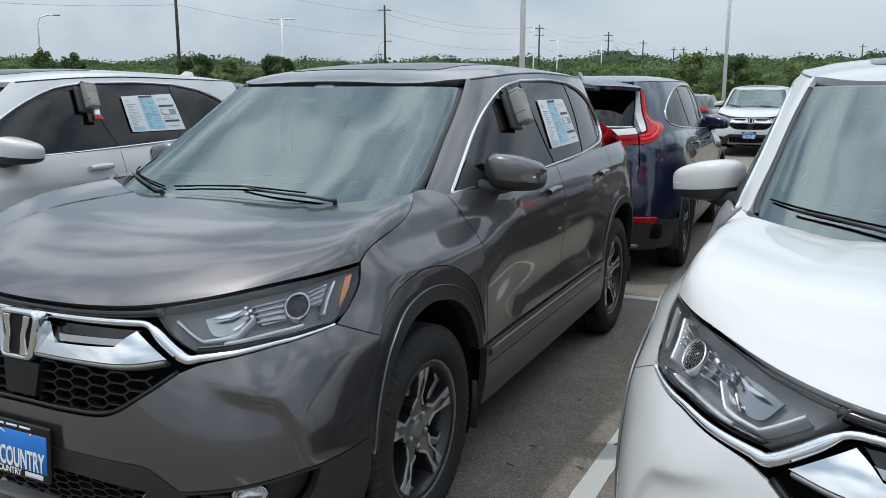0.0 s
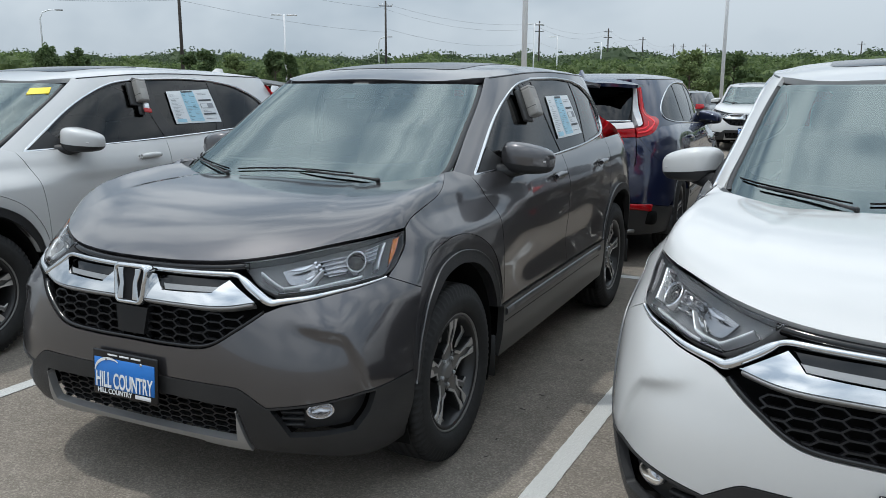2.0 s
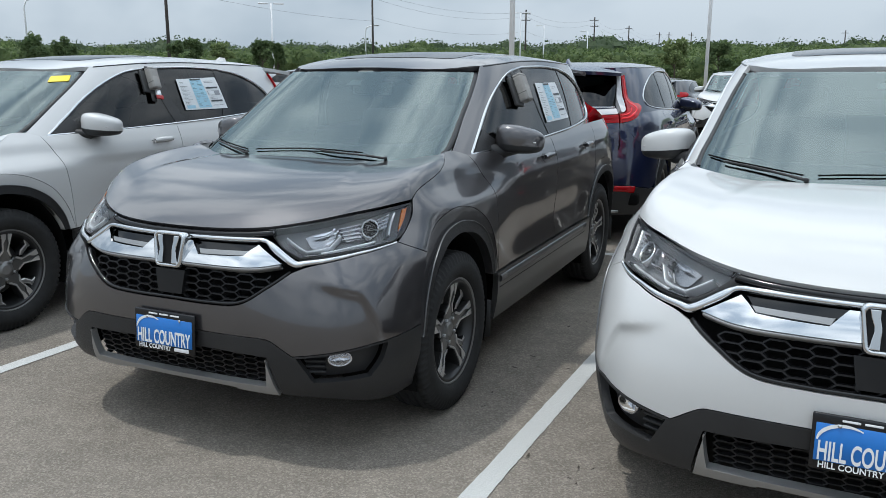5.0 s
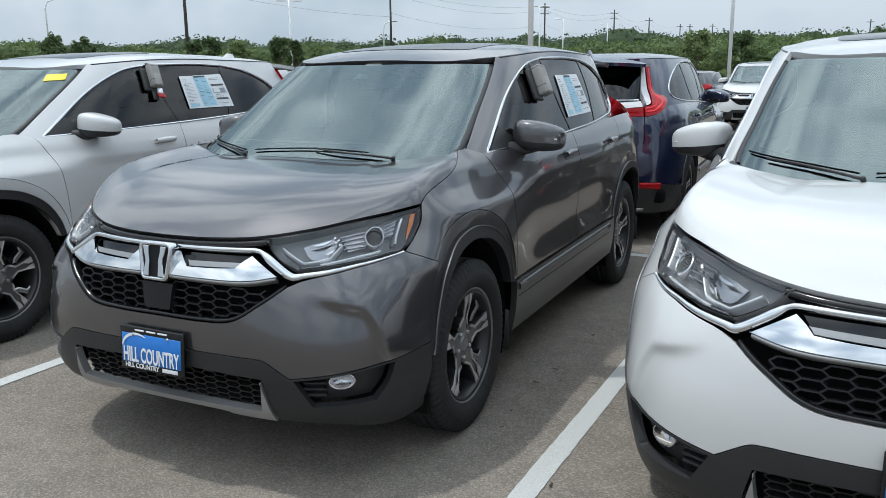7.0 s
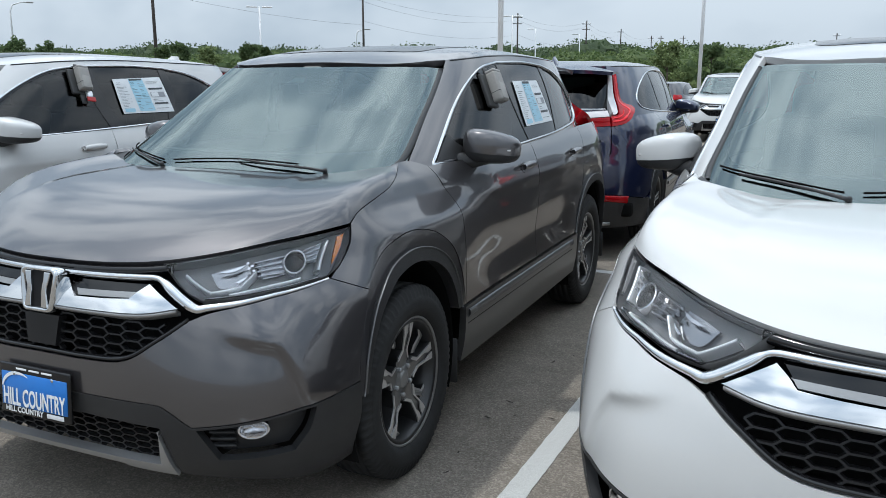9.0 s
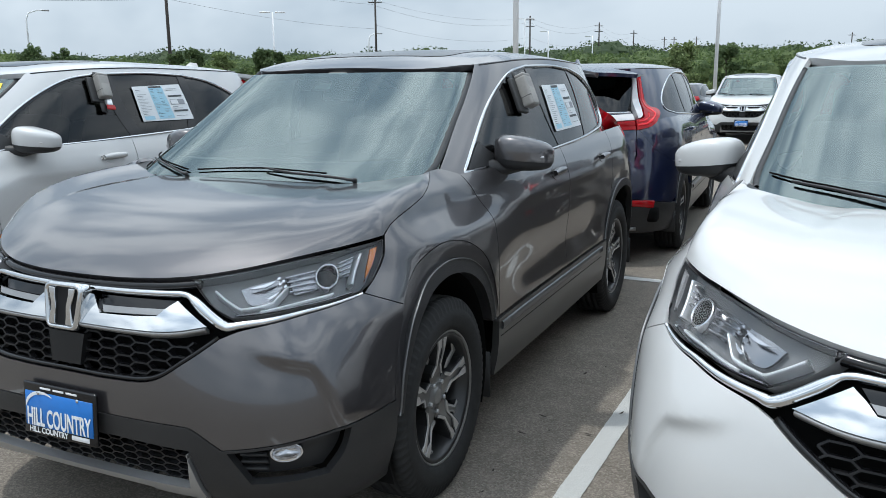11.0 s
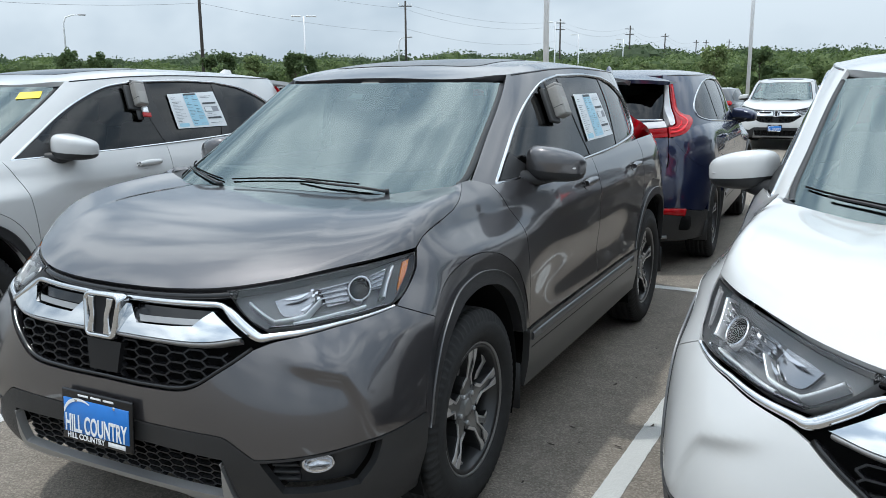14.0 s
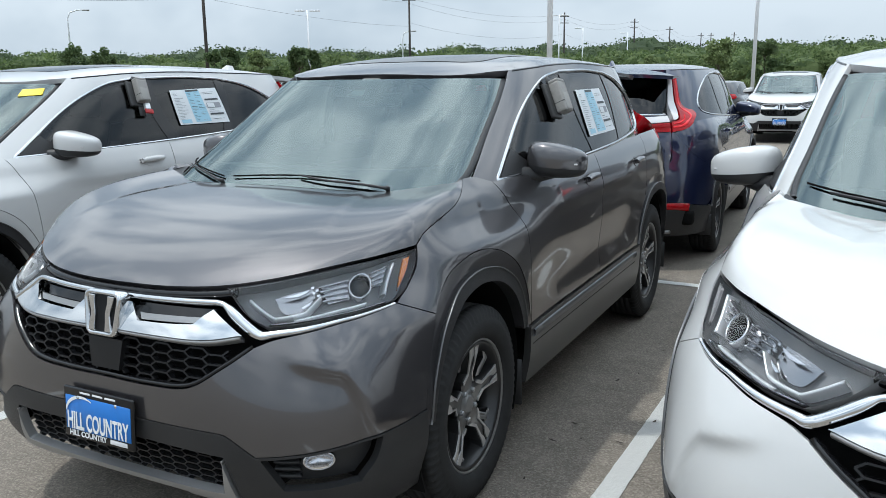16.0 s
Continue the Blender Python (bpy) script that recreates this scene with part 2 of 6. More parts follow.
def panel_mesh(name, surf, edge, holes=(), step=0.03, off=0.0, depth=0.012, gap=0.0015, wide=1.0, mirror=False):
    """A trimmed piece of a surface with a turned-in rim. wide: metres per unit of u."""
    loops = []
    for k, loop in enumerate([edge, *holes]):
        q = np.array(loop, float) * (wide, 1)
        if (area(q) > 0) != (k == 0):
            q = q[::-1]
        d = np.roll(q, -1, 0) - np.roll(q, 1, 0)
        d /= np.maximum(np.linalg.norm(d, axis=1, keepdims=True), 1e-9)
        loops.append(q + gap * np.stack([-d[:, 1], d[:, 0]], 1))
    rim = np.vstack(loops)
    lo, hi = loops[0].min(0), loops[0].max(0)
    rows = np.arange(lo[1] + step / 2, hi[1], step * 0.87)
    pts = [(x + (step / 2 if k % 2 else 0), y) for k, y in enumerate(rows) for x in np.arange(lo[0], hi[0], step)]
    if pts:
        pts = np.array(pts)
        keep = inside(loops[0], pts)
        for h in loops[1:]:
            keep &= ~inside(h, pts)
        pts = pts[keep]
    if len(pts):
        near = np.concatenate([np.min(((c[:, None] - rim[None]) ** 2).sum(-1), 1) for c in np.array_split(pts, max(1, len(pts) // 400))])
        pts = pts[near > (0.55 * step) ** 2]
    allp = np.vstack([rim, pts]) if len(pts) else rim
    edges, at = [], 0
    for q in loops:
        edges += [(at + i, at + (i + 1) % len(q)) for i in range(len(q))]
        at += len(q)
    vs, es, fs, ov, _, _ = geometry.delaunay_2d_cdt([Vector(map(float, p)) for p in allp], edges, [], 0, 1e-7)
    v2 = np.array([tuple(v) for v in vs])
    tri = np.array([f for f in fs if len(f) == 3])
    mid = v2[tri].mean(1)
    keep = inside(loops[0], mid)
    for h in loops[1:]:
        keep &= ~inside(h, mid)
    tri = tri[keep]
    u, v = v2[:, 0] / wide, v2[:, 1]
    top, nrm = on(surf, u, v, off), normals(surf, u, v)
    count = {}
    for t in tri:
        for a, b in ((t[0], t[1]), (t[1], t[2]), (t[2], t[0])):
            count[(a, b)] = 1
    border = [(a, b) for a, b in count if (b, a) not in count]
    verts, faces, idx = list(top), [tuple(t) for t in tri], {}
    ns = list(nrm)
    if depth:
        for a, b in border:
            for k in (a, b):
                if k not in idx:
                    idx[k] = len(verts)
                    verts += [top[k], top[k] - nrm[k] * depth]
                    ns += [np.zeros(3), np.zeros(3)]
            faces.append((idx[b], idx[a], idx[a] + 1, idx[b] + 1))
    verts, ns = np.array(verts), np.array(ns)
    if mirror:
        verts, ns = verts * (-1, 1, 1), ns * (-1, 1, 1)
        faces = [tuple(reversed(f)) for f in faces]
    used = sorted({k for f in faces for k in f})
    remap = {k: i for i, k in enumerate(used)}
    me = mesh_of(name, verts[used], [tuple(remap[k] for k in f) for f in faces])
    me.normals_split_custom_set_from_vertices([tuple(n) for n in ns[used]])
    return me


def strip_mesh(name, surf, path, half, low, high, wide=1.0, closed=False, mirror=False, flat=0.7):
    """A raised bar along a path on a surface. half: half its width, a number or a function of 0..1 along it; low, high: its foot and its crown off the surface."""
    p = np.array(path, float) * (wide, 1)
    d = (np.roll(p, -1, 0) - np.roll(p, 1, 0)) if closed else np.gradient(p, axis=0)
    d /= np.maximum(np.linalg.norm(d, axis=1, keepdims=True), 1e-9)
    n = np.stack([-d[:, 1], d[:, 0]], 1)
    h = np.array([half(k / (len(p) - 1)) if callable(half) else half for k in range(len(p))])
    sec = [(-1, low), (-1, low + 0.5 * (high - low)), (-flat, high - 0.12 * (high - low)), (0, high), (flat, high - 0.12 * (high - low)), (1, low + 0.5 * (high - low)), (1, low)]
    rows = []
    for a, o in sec:
        q = p + n * (h * a)[:, None]
        rows.append(on(surf, q[:, 0] / wide, q[:, 1], o))
    rows = np.stack(rows, 1)
    m, c = len(p), len(sec)
    verts = rows.reshape(-1, 3)
    faces = []
    for i in range(m if closed else m - 1):
        for k in range(c - 1):
            a, b = i * c + k, ((i + 1) % m) * c + k
            faces.append((a, a + 1, b + 1, b))
    if not closed:
        faces += [tuple(range(c)), tuple((m - 1) * c + k for k in reversed(range(c)))]
    faces = [tuple(reversed(f)) for f in faces]
    if mirror:
        verts = verts * (-1, 1, 1)
        faces = [tuple(reversed(f)) for f in faces]
    return mesh_of(name, verts, faces)


def tube_mesh(name, pts, radius, sides=8):
    """A round bar along 3D points. radius: a number or a list."""
    p = np.array(pts, float)
    d = np.gradient(p, axis=0)
    d /= np.linalg.norm(d, axis=1, keepdims=True)
    verts, faces = [], []
    ref = np.array((0.0, 0.0, 1.0)) if abs(d[0][2]) < 0.9 else np.array((1.0, 0.0, 0.0))
    for i in range(len(p)):
        a = np.cross(d[i], ref)
        a /= np.linalg.norm(a)
        b = np.cross(d[i], a)
        r = radius[i] if isinstance(radius, (list, tuple, np.ndarray)) else radius
        for k in range(sides):
            t = 2 * math.pi * k / sides
            verts.append(p[i] + r * (math.cos(t) * a + math.sin(t) * b))
    for i in range(len(p) - 1):
        for k in range(sides):
            faces.append((i * sides + k, i * sides + (k + 1) % sides, (i + 1) * sides + (k + 1) % sides, (i + 1) * sides + k))
    faces += [tuple(reversed(range(sides))), tuple((len(p) - 1) * sides + k for k in range(sides))]
    return mesh_of(name, verts, faces)


def lathe_mesh(name, profile, sides=48, axis="x", soft=True):
    """Turns (along, radius) points round an axis."""
    verts, faces, m = [], [], len(profile)
    for k in range(sides):
        t = 2 * math.pi * k / sides
        for a, r in profile:
            c, s = r * math.cos(t), r * math.sin(t)
            verts.append({"x": (a, c, s), "y": (c, a, s), "z": (c, s, a)}[axis])
    for k in range(sides):
        for i in range(m - 1):
            a, b = k * m + i, ((k + 1) % sides) * m + i
            faces.append((a, a + 1, b + 1, b))
    return mesh_of(name, verts, faces, soft)


def box_bm(size, at=(0, 0, 0), bevel=0.01, seg=2, turn=(0, 0, 0)):
    bm = bmesh.new()
    bmesh.ops.create_cube(bm, size=1, matrix=Matrix.Diagonal((*size, 1)))
    if bevel:
        bmesh.ops.bevel(bm, geom=bm.edges[:], offset=min(bevel, 0.45 * min(size)), segments=seg, affect="EDGES", profile=0.6)
    bmesh.ops.transform(bm, matrix=pose(*at, *turn), verts=bm.verts)
    for f in bm.faces:
        f.smooth = True
    return bm


# ---- the car's surfaces: y = 0 at the front axle, x to the car's left, z up ----
BASE = 2.66
HALF = station([0.15, 0.25, 0.35, 0.5, 0.65, 0.8, 0.92, 1.02, 1.10, 1.17, 1.24, 1.3], [0.80, 0.88, 0.905, 0.918, 0.922, 0.922, 0.915, 0.902, 0.885, 0.855, 0.80, 0.70])
NOSE = station([0.15, 0.22, 0.30, 0.42, 0.55, 0.68, 0.78, 0.86, 0.94, 1.0, 1.1, 1.2, 1.3], [0.74, 0.82, 0.885, 0.92, 0.93, 0.92, 0.905, 0.88, 0.835, 0.785, 0.67, 0.5, 0.4])
FULL = station([0.15, 0.4, 0.6, 0.8, 0.95, 1.1, 1.3], [3.9, 4.0, 3.7, 2.9, 2.35, 2.1, 2.1])
TAIL = station([0.15, 0.25, 0.4, 0.6, 0.75, 0.9, 1.0, 1.1, 1.3], [0.85, 0.94, 1.0, 1.017, 1.0, 0.965, 0.95, 0.93, 0.86])
FRONT = REAR = 1.4


def ring(w, z):
    """The lower body. w: 0 at the middle of the nose, 1.4 at the front axle, 4.06 at the rear axle, 5.46 at the middle of the tail."""
    w, z = np.broadcast_arrays(np.asarray(w, float), np.asarray(z, float))
    a, side = np.abs(w), np.where(w < 0, -1.0, 1.0)
    wid, nose, full, tail = HALF(z), NOSE(z), FULL(z), TAIL(z)
    f = np.clip(a / FRONT, 0, 1) * np.pi / 2
    r = (np.sin(f) ** full + np.abs(np.cos(f)) ** full) ** (-1 / full)
    g = np.clip((FRONT + BASE + REAR - a) / REAR, 0, 1) * np.pi / 2
    q = (np.abs(np.sin(g)) ** 2.9 + np.abs(np.cos(g)) ** 2.9) ** (-1 / 2.9)
    x = np.where(a < FRONT, wid * r * np.sin(f), np.where(a < FRONT + BASE, wid, wid * q * np.sin(g)))
    y = np.where(a < FRONT, -nose * r * np.cos(f), np.where(a < FRONT + BASE, a - FRONT, BASE + tail * q * np.cos(g)))
    # hollow of the doors, swelling over the wheels
    door = smooth(0.35, 0.8, y) * (1 - smooth(1.9, 2.35, y))
    x = x - 0.022 * door * np.exp(-((z - 0.70) / 0.13) ** 2) + 0.012 * door * np.exp(-((z - 1.0) / np.where(z > 1.0, 0.09, 0.03)) ** 2)
    for hub in (0.0, BASE):
        x = x + 0.005 * np.exp(-(((y - hub) / 0.42) ** 2) - ((z - 0.80) / 0.16) ** 2) * smooth(0.6, 0.85, x / np.maximum(wid, 0.01))
    # flare before the wheel
    x = x + 0.024 * np.exp(-(((y + 0.42) / 0.20) ** 2)) * smooth(0.30, 0.50, z) * (1 - smooth(0.78, 0.95, z)) * (a > 0.5)
    # folded facet of the bumper's corner: a ridge, soft above and sharp below, that turns down at its outer end
    crease = 0.752 - 0.31 * (a - 0.62) - 30 * np.maximum(a - 0.72, 0) ** 2.2
    gap = (z - crease) / np.sqrt(1 + (0.31 + 66 * np.maximum(a - 0.72, 0) ** 1.2) ** 2)
    fold = smooth(0.54, 0.68, a) * smooth(0.46, 0.56, z) * (1 - smooth(0.85, 1.0, a)) * np.exp(-((gap / np.where(gap > 0, 0.09, 0.028)) ** 2))
    x = x + 0.011 * fold
    y = y - 0.018 * fold
    # the wings' tops lean in towards the bonnet
    x = x - (0.075 * smooth(0.94, 1.08, z) + 0.04 * smooth(1.08, 1.20, z)) * smooth(-0.42, -0.05, y) * (1 - smooth(0.15, 0.85, y))
    return np.stack([side * x, y, z], -1)


def at_y(y, z):
    """The w at which the ring has this y."""
    if y >= BASE:
        lo, hi = FRONT + BASE, FRONT + BASE + REAR
    elif y >= 0:
        return FRONT + y
    else:
        lo, hi = 0.0, FRONT
    for _ in range(30):
        m = (lo + hi) / 2
        if ring(m, z)[1] < y:
            lo = m
        else:
            hi = m
    return (lo + hi) / 2


def side(points):
    """(y, z) points of a side as (w, z)."""
    return [(at_y(y, z), z) for y, z in points]


MID = 1.9
GHALF = station([1.0, 1.1, 1.2, 1.3, 1.4, 1.5, 1.6, 1.7], [0.885, 0.872, 0.845, 0.81, 0.775, 0.735, 0.685, 0.62])
GFRONT = station([1.0, 1.1, 1.2, 1.3, 1.4, 1.5, 1.6, 1.7], [-0.33, -0.14, 0.05, 0.235, 0.41, 0.585, 0.755, 0.92])
GREAR = station([1.0, 1.1, 1.2, 1.3, 1.4, 1.5, 1.6, 1.7], [3.57, 3.55, 3.50, 3.44, 3.37, 3.29, 3.20, 3.1])


def green(w, z):
    """The glasshouse. w: 0 at the windscreen's middle, 1 at the side, 2 at the rear window's middle."""
    w, z = np.broadcast_arrays(np.asarray(w, float), np.asarray(z, float))
    f, sgn = np.abs(w) * np.pi / 2, np.where(w < 0, -1.0, 1.0)
    n = np.where(np.abs(w) < 1, 4.2, 4.0)
    d = np.where(np.abs(w) < 1, MID - GFRONT(z), GREAR(z) - MID)
    r = (np.abs(np.sin(f)) ** n + np.abs(np.cos(f)) ** n) ** (-1 / n)
    y = MID - d * r * np.cos(f)
    x = sgn * GHALF(z) * r * np.sin(f) * (1 - 0.17 * np.clip((y - 1.7) / 1.6, 0, 1) ** 2)
    return np.stack([x, y, z], -1)


ROOFMID = station([0.5, 0.68, 0.9, 1.2, 1.6, 2.2, 2.8, 3.2, 3.5], [1.50, 1.566, 1.622, 1.663, 1.684, 1.680, 1.655, 1.615, 1.575])


def roof(x, y):
    x, y = np.broadcast_arrays(np.asarray(x, float), np.asarray(y, float))
    a = np.abs(x) / 0.70
    z = ROOFMID(y) - 0.055 * a**2.6 - 0.02 * smooth(0.9, 1.1, a) - 0.006 * smooth(0.55, 0.62, np.abs(x)) * (1 - smooth(0.64, 0.70, np.abs(x)))
    return np.stack([x, y, z], -1)


HOOD_FRONT = station([0.0, 0.2, 0.38, 0.53, 0.68, 0.83, 0.985], [0.931, 0.934, 0.944, 0.964, 0.988, 1.007, 1.022])
HOOD_SIDE = station([0.985, 1.02, 1.06, 1.11, 1.23, 1.353, 1.42, 1.495, 1.57], [1.022, 1.046, 1.060, 1.070, 1.088, 1.107, 1.122, 1.148, 1.182])
BACK_Z = station([0.0, 0.3, 0.5, 0.58, 0.70, 0.78], [1.146, 1.145, 1.143, 1.148, 1.168, 1.182])
BACK_Y = station([0.0, 0.3, 0.5, 0.58, 0.70, 0.78], [-0.015, -0.005, 0.03, 0.055, 0.115, 0.16])


def hood_z(w):
    a = np.abs(w)
    return np.where(a < 0.985, HOOD_FRONT(a), HOOD_SIDE(a))


def crown(x, y):
    """The bonnet's top: a low dome with a raised middle."""
    a, q = np.abs(x), x * x
    z = 1.1501 + y * (0.1965 + y * (0.418 + 0.5832 * y)) - q * (0.0835 + y * (0.5367 + 0.8143 * y)) + q * q * (0.1879 + 0.6854 * y)
    fold = 0.40 - 0.30 * y
    z = z + 0.0045 * (1 - smooth(fold - 0.020, fold + 0.045, a)) * smooth(-0.62, -0.25, y)
    return z


def hood(s, t):
    """The bonnet. s: the place along its rim, as on the ring; t: 0 at the rim, 1 at its rear edge."""
    s, t = np.broadcast_arrays(np.asarray(s, float), np.asarray(t, float))
    t = np.maximum(t, -0.05)
    rim = ring(s, hood_z(s))
    far = ring(np.full_like(s, 1.57), 1.182)[..., 0]
    x1 = far * np.sign(s) * (np.abs(s) / 1.57) ** 1.1
    y1, z1 = BACK_Y(np.abs(x1)), BACK_Z(np.abs(x1))
    y1 = np.maximum(y1, rim[..., 1])
    run = np.hypot(x1 - rim[..., 0], y1 - rim[..., 1])
    x, y = rim[..., 0] + (x1 - rim[..., 0]) * t, rim[..., 1] + (y1 - rim[..., 1]) * t
    near, rear = rim[..., 2] - crown(rim[..., 0], rim[..., 1]), z1 - crown(x1, y1)
    z = crown(x, y) + near * np.exp(-np.maximum(t, 0) * run / (0.020 + 0.012 * smooth(0.9, 1.05, np.abs(s)))) + rear * np.exp(-np.maximum(1 - t, 0) * run / 0.035) * (1 - np.exp(-run / 0.03))
    return np.stack([x, y, z], -1)


def cowl(x, y):
    x, y = np.broadcast_arrays(np.asarray(x, float), np.asarray(y, float))
    return np.stack([x, y, BACK_Z(np.abs(x)) - 0.016 + 0.10 * (y - BACK_Y(np.abs(x)))], -1)


def meet(surf, top, u, lo, hi):
    """The height at which a standing surface meets a lying one."""
    for _ in range(30):
        m = (lo + hi) / 2
        p = surf(u, m)
        if top(p[0], p[1])[2] > m:
            lo = m
        else:
            hi = m
    return (lo + hi) / 2


# ---- outlines on the car ----
ROOFEDGE = [(w, float(meet(green, roof, w, 1.45, 1.69))) for w in np.linspace(0, 1.66, 70)]


def below_hood(ws, drop):
    return [(float(w), float(hood_z(w)) - drop) for w in ws]


AXLES = (-0.053, 2.625)
ARCH_OUT = [(-0.49, 0.47), (-0.462, 0.66), (-0.393, 0.817), (-0.335, 0.872), (-0.245, 0.927), (-0.12, 0.956), (0.01, 0.951), (0.155, 0.911), (0.29, 0.83), (0.385, 0.70), (0.43, 0.556)]
ARCH_IN = [(0.345, 0.556), (0.31, 0.64), (0.23, 0.735), (0.11, 0.806), (-0.02, 0.836), (-0.12, 0.836), (-0.23, 0.806), (-0.33, 0.735), (-0.39, 0.65), (-0.425, 0.56), (-0.44, 0.47)]
REAR_OUT = [(-0.445, 0.556), (-0.41, 0.70), (-0.30, 0.841), (-0.17, 0.915), (0.0, 0.94), (0.20, 0.915), (0.35, 0.81), (0.42, 0.64), (0.43, 0.48)]
REAR_IN = [(0.395, 0.48), (0.385, 0.60), (0.30, 0.74), (0.16, 0.815), (0.0, 0.835), (-0.18, 0.805), (-0.32, 0.725), (-0.385, 0.62), (-0.41, 0.556)]
LAMP_TOP = below_hood(np.linspace(0.394, 0.985, 16), 0.006)
LAMP_OUT = [LAMP_TOP[-1], (0.975, 0.965), (0.935, 0.912), (0.889, 0.884)]
LAMP_LOW = [(0.889, 0.884), (0.765, 0.869), (0.64, 0.852), (0.53, 0.841)]
LAMP_IN = [(0.53, 0.841), (0.466, 0.876), LAMP_TOP[0]]
BUMPER_TOP = [(0.50, 0.784), (0.56, 0.808), (0.66, 0.829), (0.78, 0.852), (0.889, 0.874)]
GRILLE_LOW = [(0.0, 0.642), (0.18, 0.642), (0.32, 0.655), (0.42, 0.72), (0.50, 0.782)]
CLAD_SIDE = side([(-0.482, 0.53)])[0]
CLAD_TOP = [[(0.0, 0.53), (0.20, 0.53), (0.40, 0.53)], [(0.40, 0.53), (0.44, 0.522), (0.512, 0.466)], [(0.512, 0.466), (0.66, 0.486), (0.838, 0.512)], [(0.838, 0.512), CLAD_SIDE]]
FOG = outline([(0.525, 0.458), (0.67, 0.478), (0.825, 0.500)], [(0.825, 0.500), (0.805, 0.43), (0.765, 0.372)], [(0.765, 0.367), (0.66, 0.362), (0.575, 0.360)], [(0.575, 0.360), (0.525, 0.460)])
DOORGAP = [(0.34, 1.152), (0.395, 1.0), (0.42, 0.80), (0.435, 0.556)]
BGAP = [(1.475, 1.176), (1.46, 0.90), (1.45, 0.556)]
DLO = outline([(0.552, 1.150), (0.555, 1.25), (0.566, 1.38), (0.594, 1.48), (0.645, 1.553), (0.73, 1.585)], [(0.73, 1.585), (0.95, 1.594), (1.12, 1.582)],
              [(1.12, 1.582), (1.235, 1.54), (1.325, 1.45), (1.362, 1.35), (1.34, 1.265), (1.255, 1.225)], [(1.255, 1.225), (1.05, 1.198), (0.80, 1.172), (0.552, 1.150)])


def shift(points, dy):
    return [(y + dy, z) for y, z in points]


def tailsurf(u, z):
    u = np.asarray(u, float)
    p = ring(FRONT + BASE + REAR - np.abs(u), z)
    return p * np.stack([-np.where(u < 0, -1.0, 1.0) * np.ones_like(p[..., 0]), np.ones_like(p[..., 0]), np.ones_like(p[..., 0])], -1)


def rearglass(u, z):
    u = np.asarray(u, float)
    p = green(2 - np.abs(u), z)
    return p * np.stack([-np.where(u < 0, -1.0, 1.0) * np.ones_like(p[..., 0]), np.ones_like(p[..., 0]), np.ones_like(p[..., 0])], -1)


def clone(ob, parent, m):
    """A part with its sub-parts again, on shared meshes."""
    o = ob.copy()
    scene.collection.objects.link(o)
    o.parent, o.matrix_basis = parent, m
    for c in ob.children:
        clone(c, o, c.matrix_basis.copy())
    return o


def slab_mesh(name, outline_, x0, x1, foot, inset=0.0085):
    """A spoke cut from plate; the outline in (radius, along the rim), its face from x0 at the hub to x1 at the rim, its foot at x."""
    tri = geometry.tessellate_polygon([[Vector((r, s, 0)) for r, s in outline_]])
    c, n = np.mean(outline_, 0), len(outline_)
    face = lambda r: x0 + (x1 - x0) * float(smooth(0.06, 0.2, r))
    q = np.array(outline_)
    d = np.roll(q, -1, 0) - np.roll(q, 1, 0)
    d /= np.linalg.norm(d, axis=1, keepdims=True)
    turn = 1 if area(outline_) > 0 else -1
    inn = q + turn * inset * np.stack([-d[:, 1], d[:, 0]], 1)
    verts = [(face(r), r, s) for r, s in inn] + [(face(r) - 0.004, r, s) for r, s in q] + [(foot, r, s) for r, s in q]
    faces = [tuple(t) for t in tri]
    mats = [0] * len(faces)
    for lo, m in ((0, 1), (1, 2)):
        for i in range(n):
            faces.append((lo * n + i, (lo + 1) * n + i, (lo + 1) * n + (i + 1) % n, lo * n + (i + 1) % n))
            mats.append(m)
    me = mesh_of(name, verts, faces, soft=False)
    bm = bmesh.new()
    bm.from_mesh(me)
    bmesh.ops.recalc_face_normals(bm, faces=bm.faces)
    if sum(f.normal.x for f in bm.faces if f.material_index == 0 and len(f.verts) == 3) < 0:
        bmesh.ops.reverse_faces(bm, faces=bm.faces)
    bm.to_mesh(me)
    bm.free()
    me.polygons.foreach_set("material_index", mats)
    return me


def tyre_mesh(profile):
    """A tyre with cross grooves cut into its shoulders."""
    verts, faces, m, sides = [], [], len(profile), 216
    for k in range(sides):
        t = 2 * math.pi * k / sides
        for a, r in profile:
            if r > 0.335 and abs(a) > 0.078 and k % 3 == 0:
                r -= 0.014
            verts.append((a, r * math.cos(t), r * math.sin(t)))
    for k in range(sides):
        for i in range(m - 1):
            a, b = k * m + i, ((k + 1) % sides) * m + i
            faces.append((a, a + 1, b + 1, b))
    return mesh_of("tyre", verts, faces)


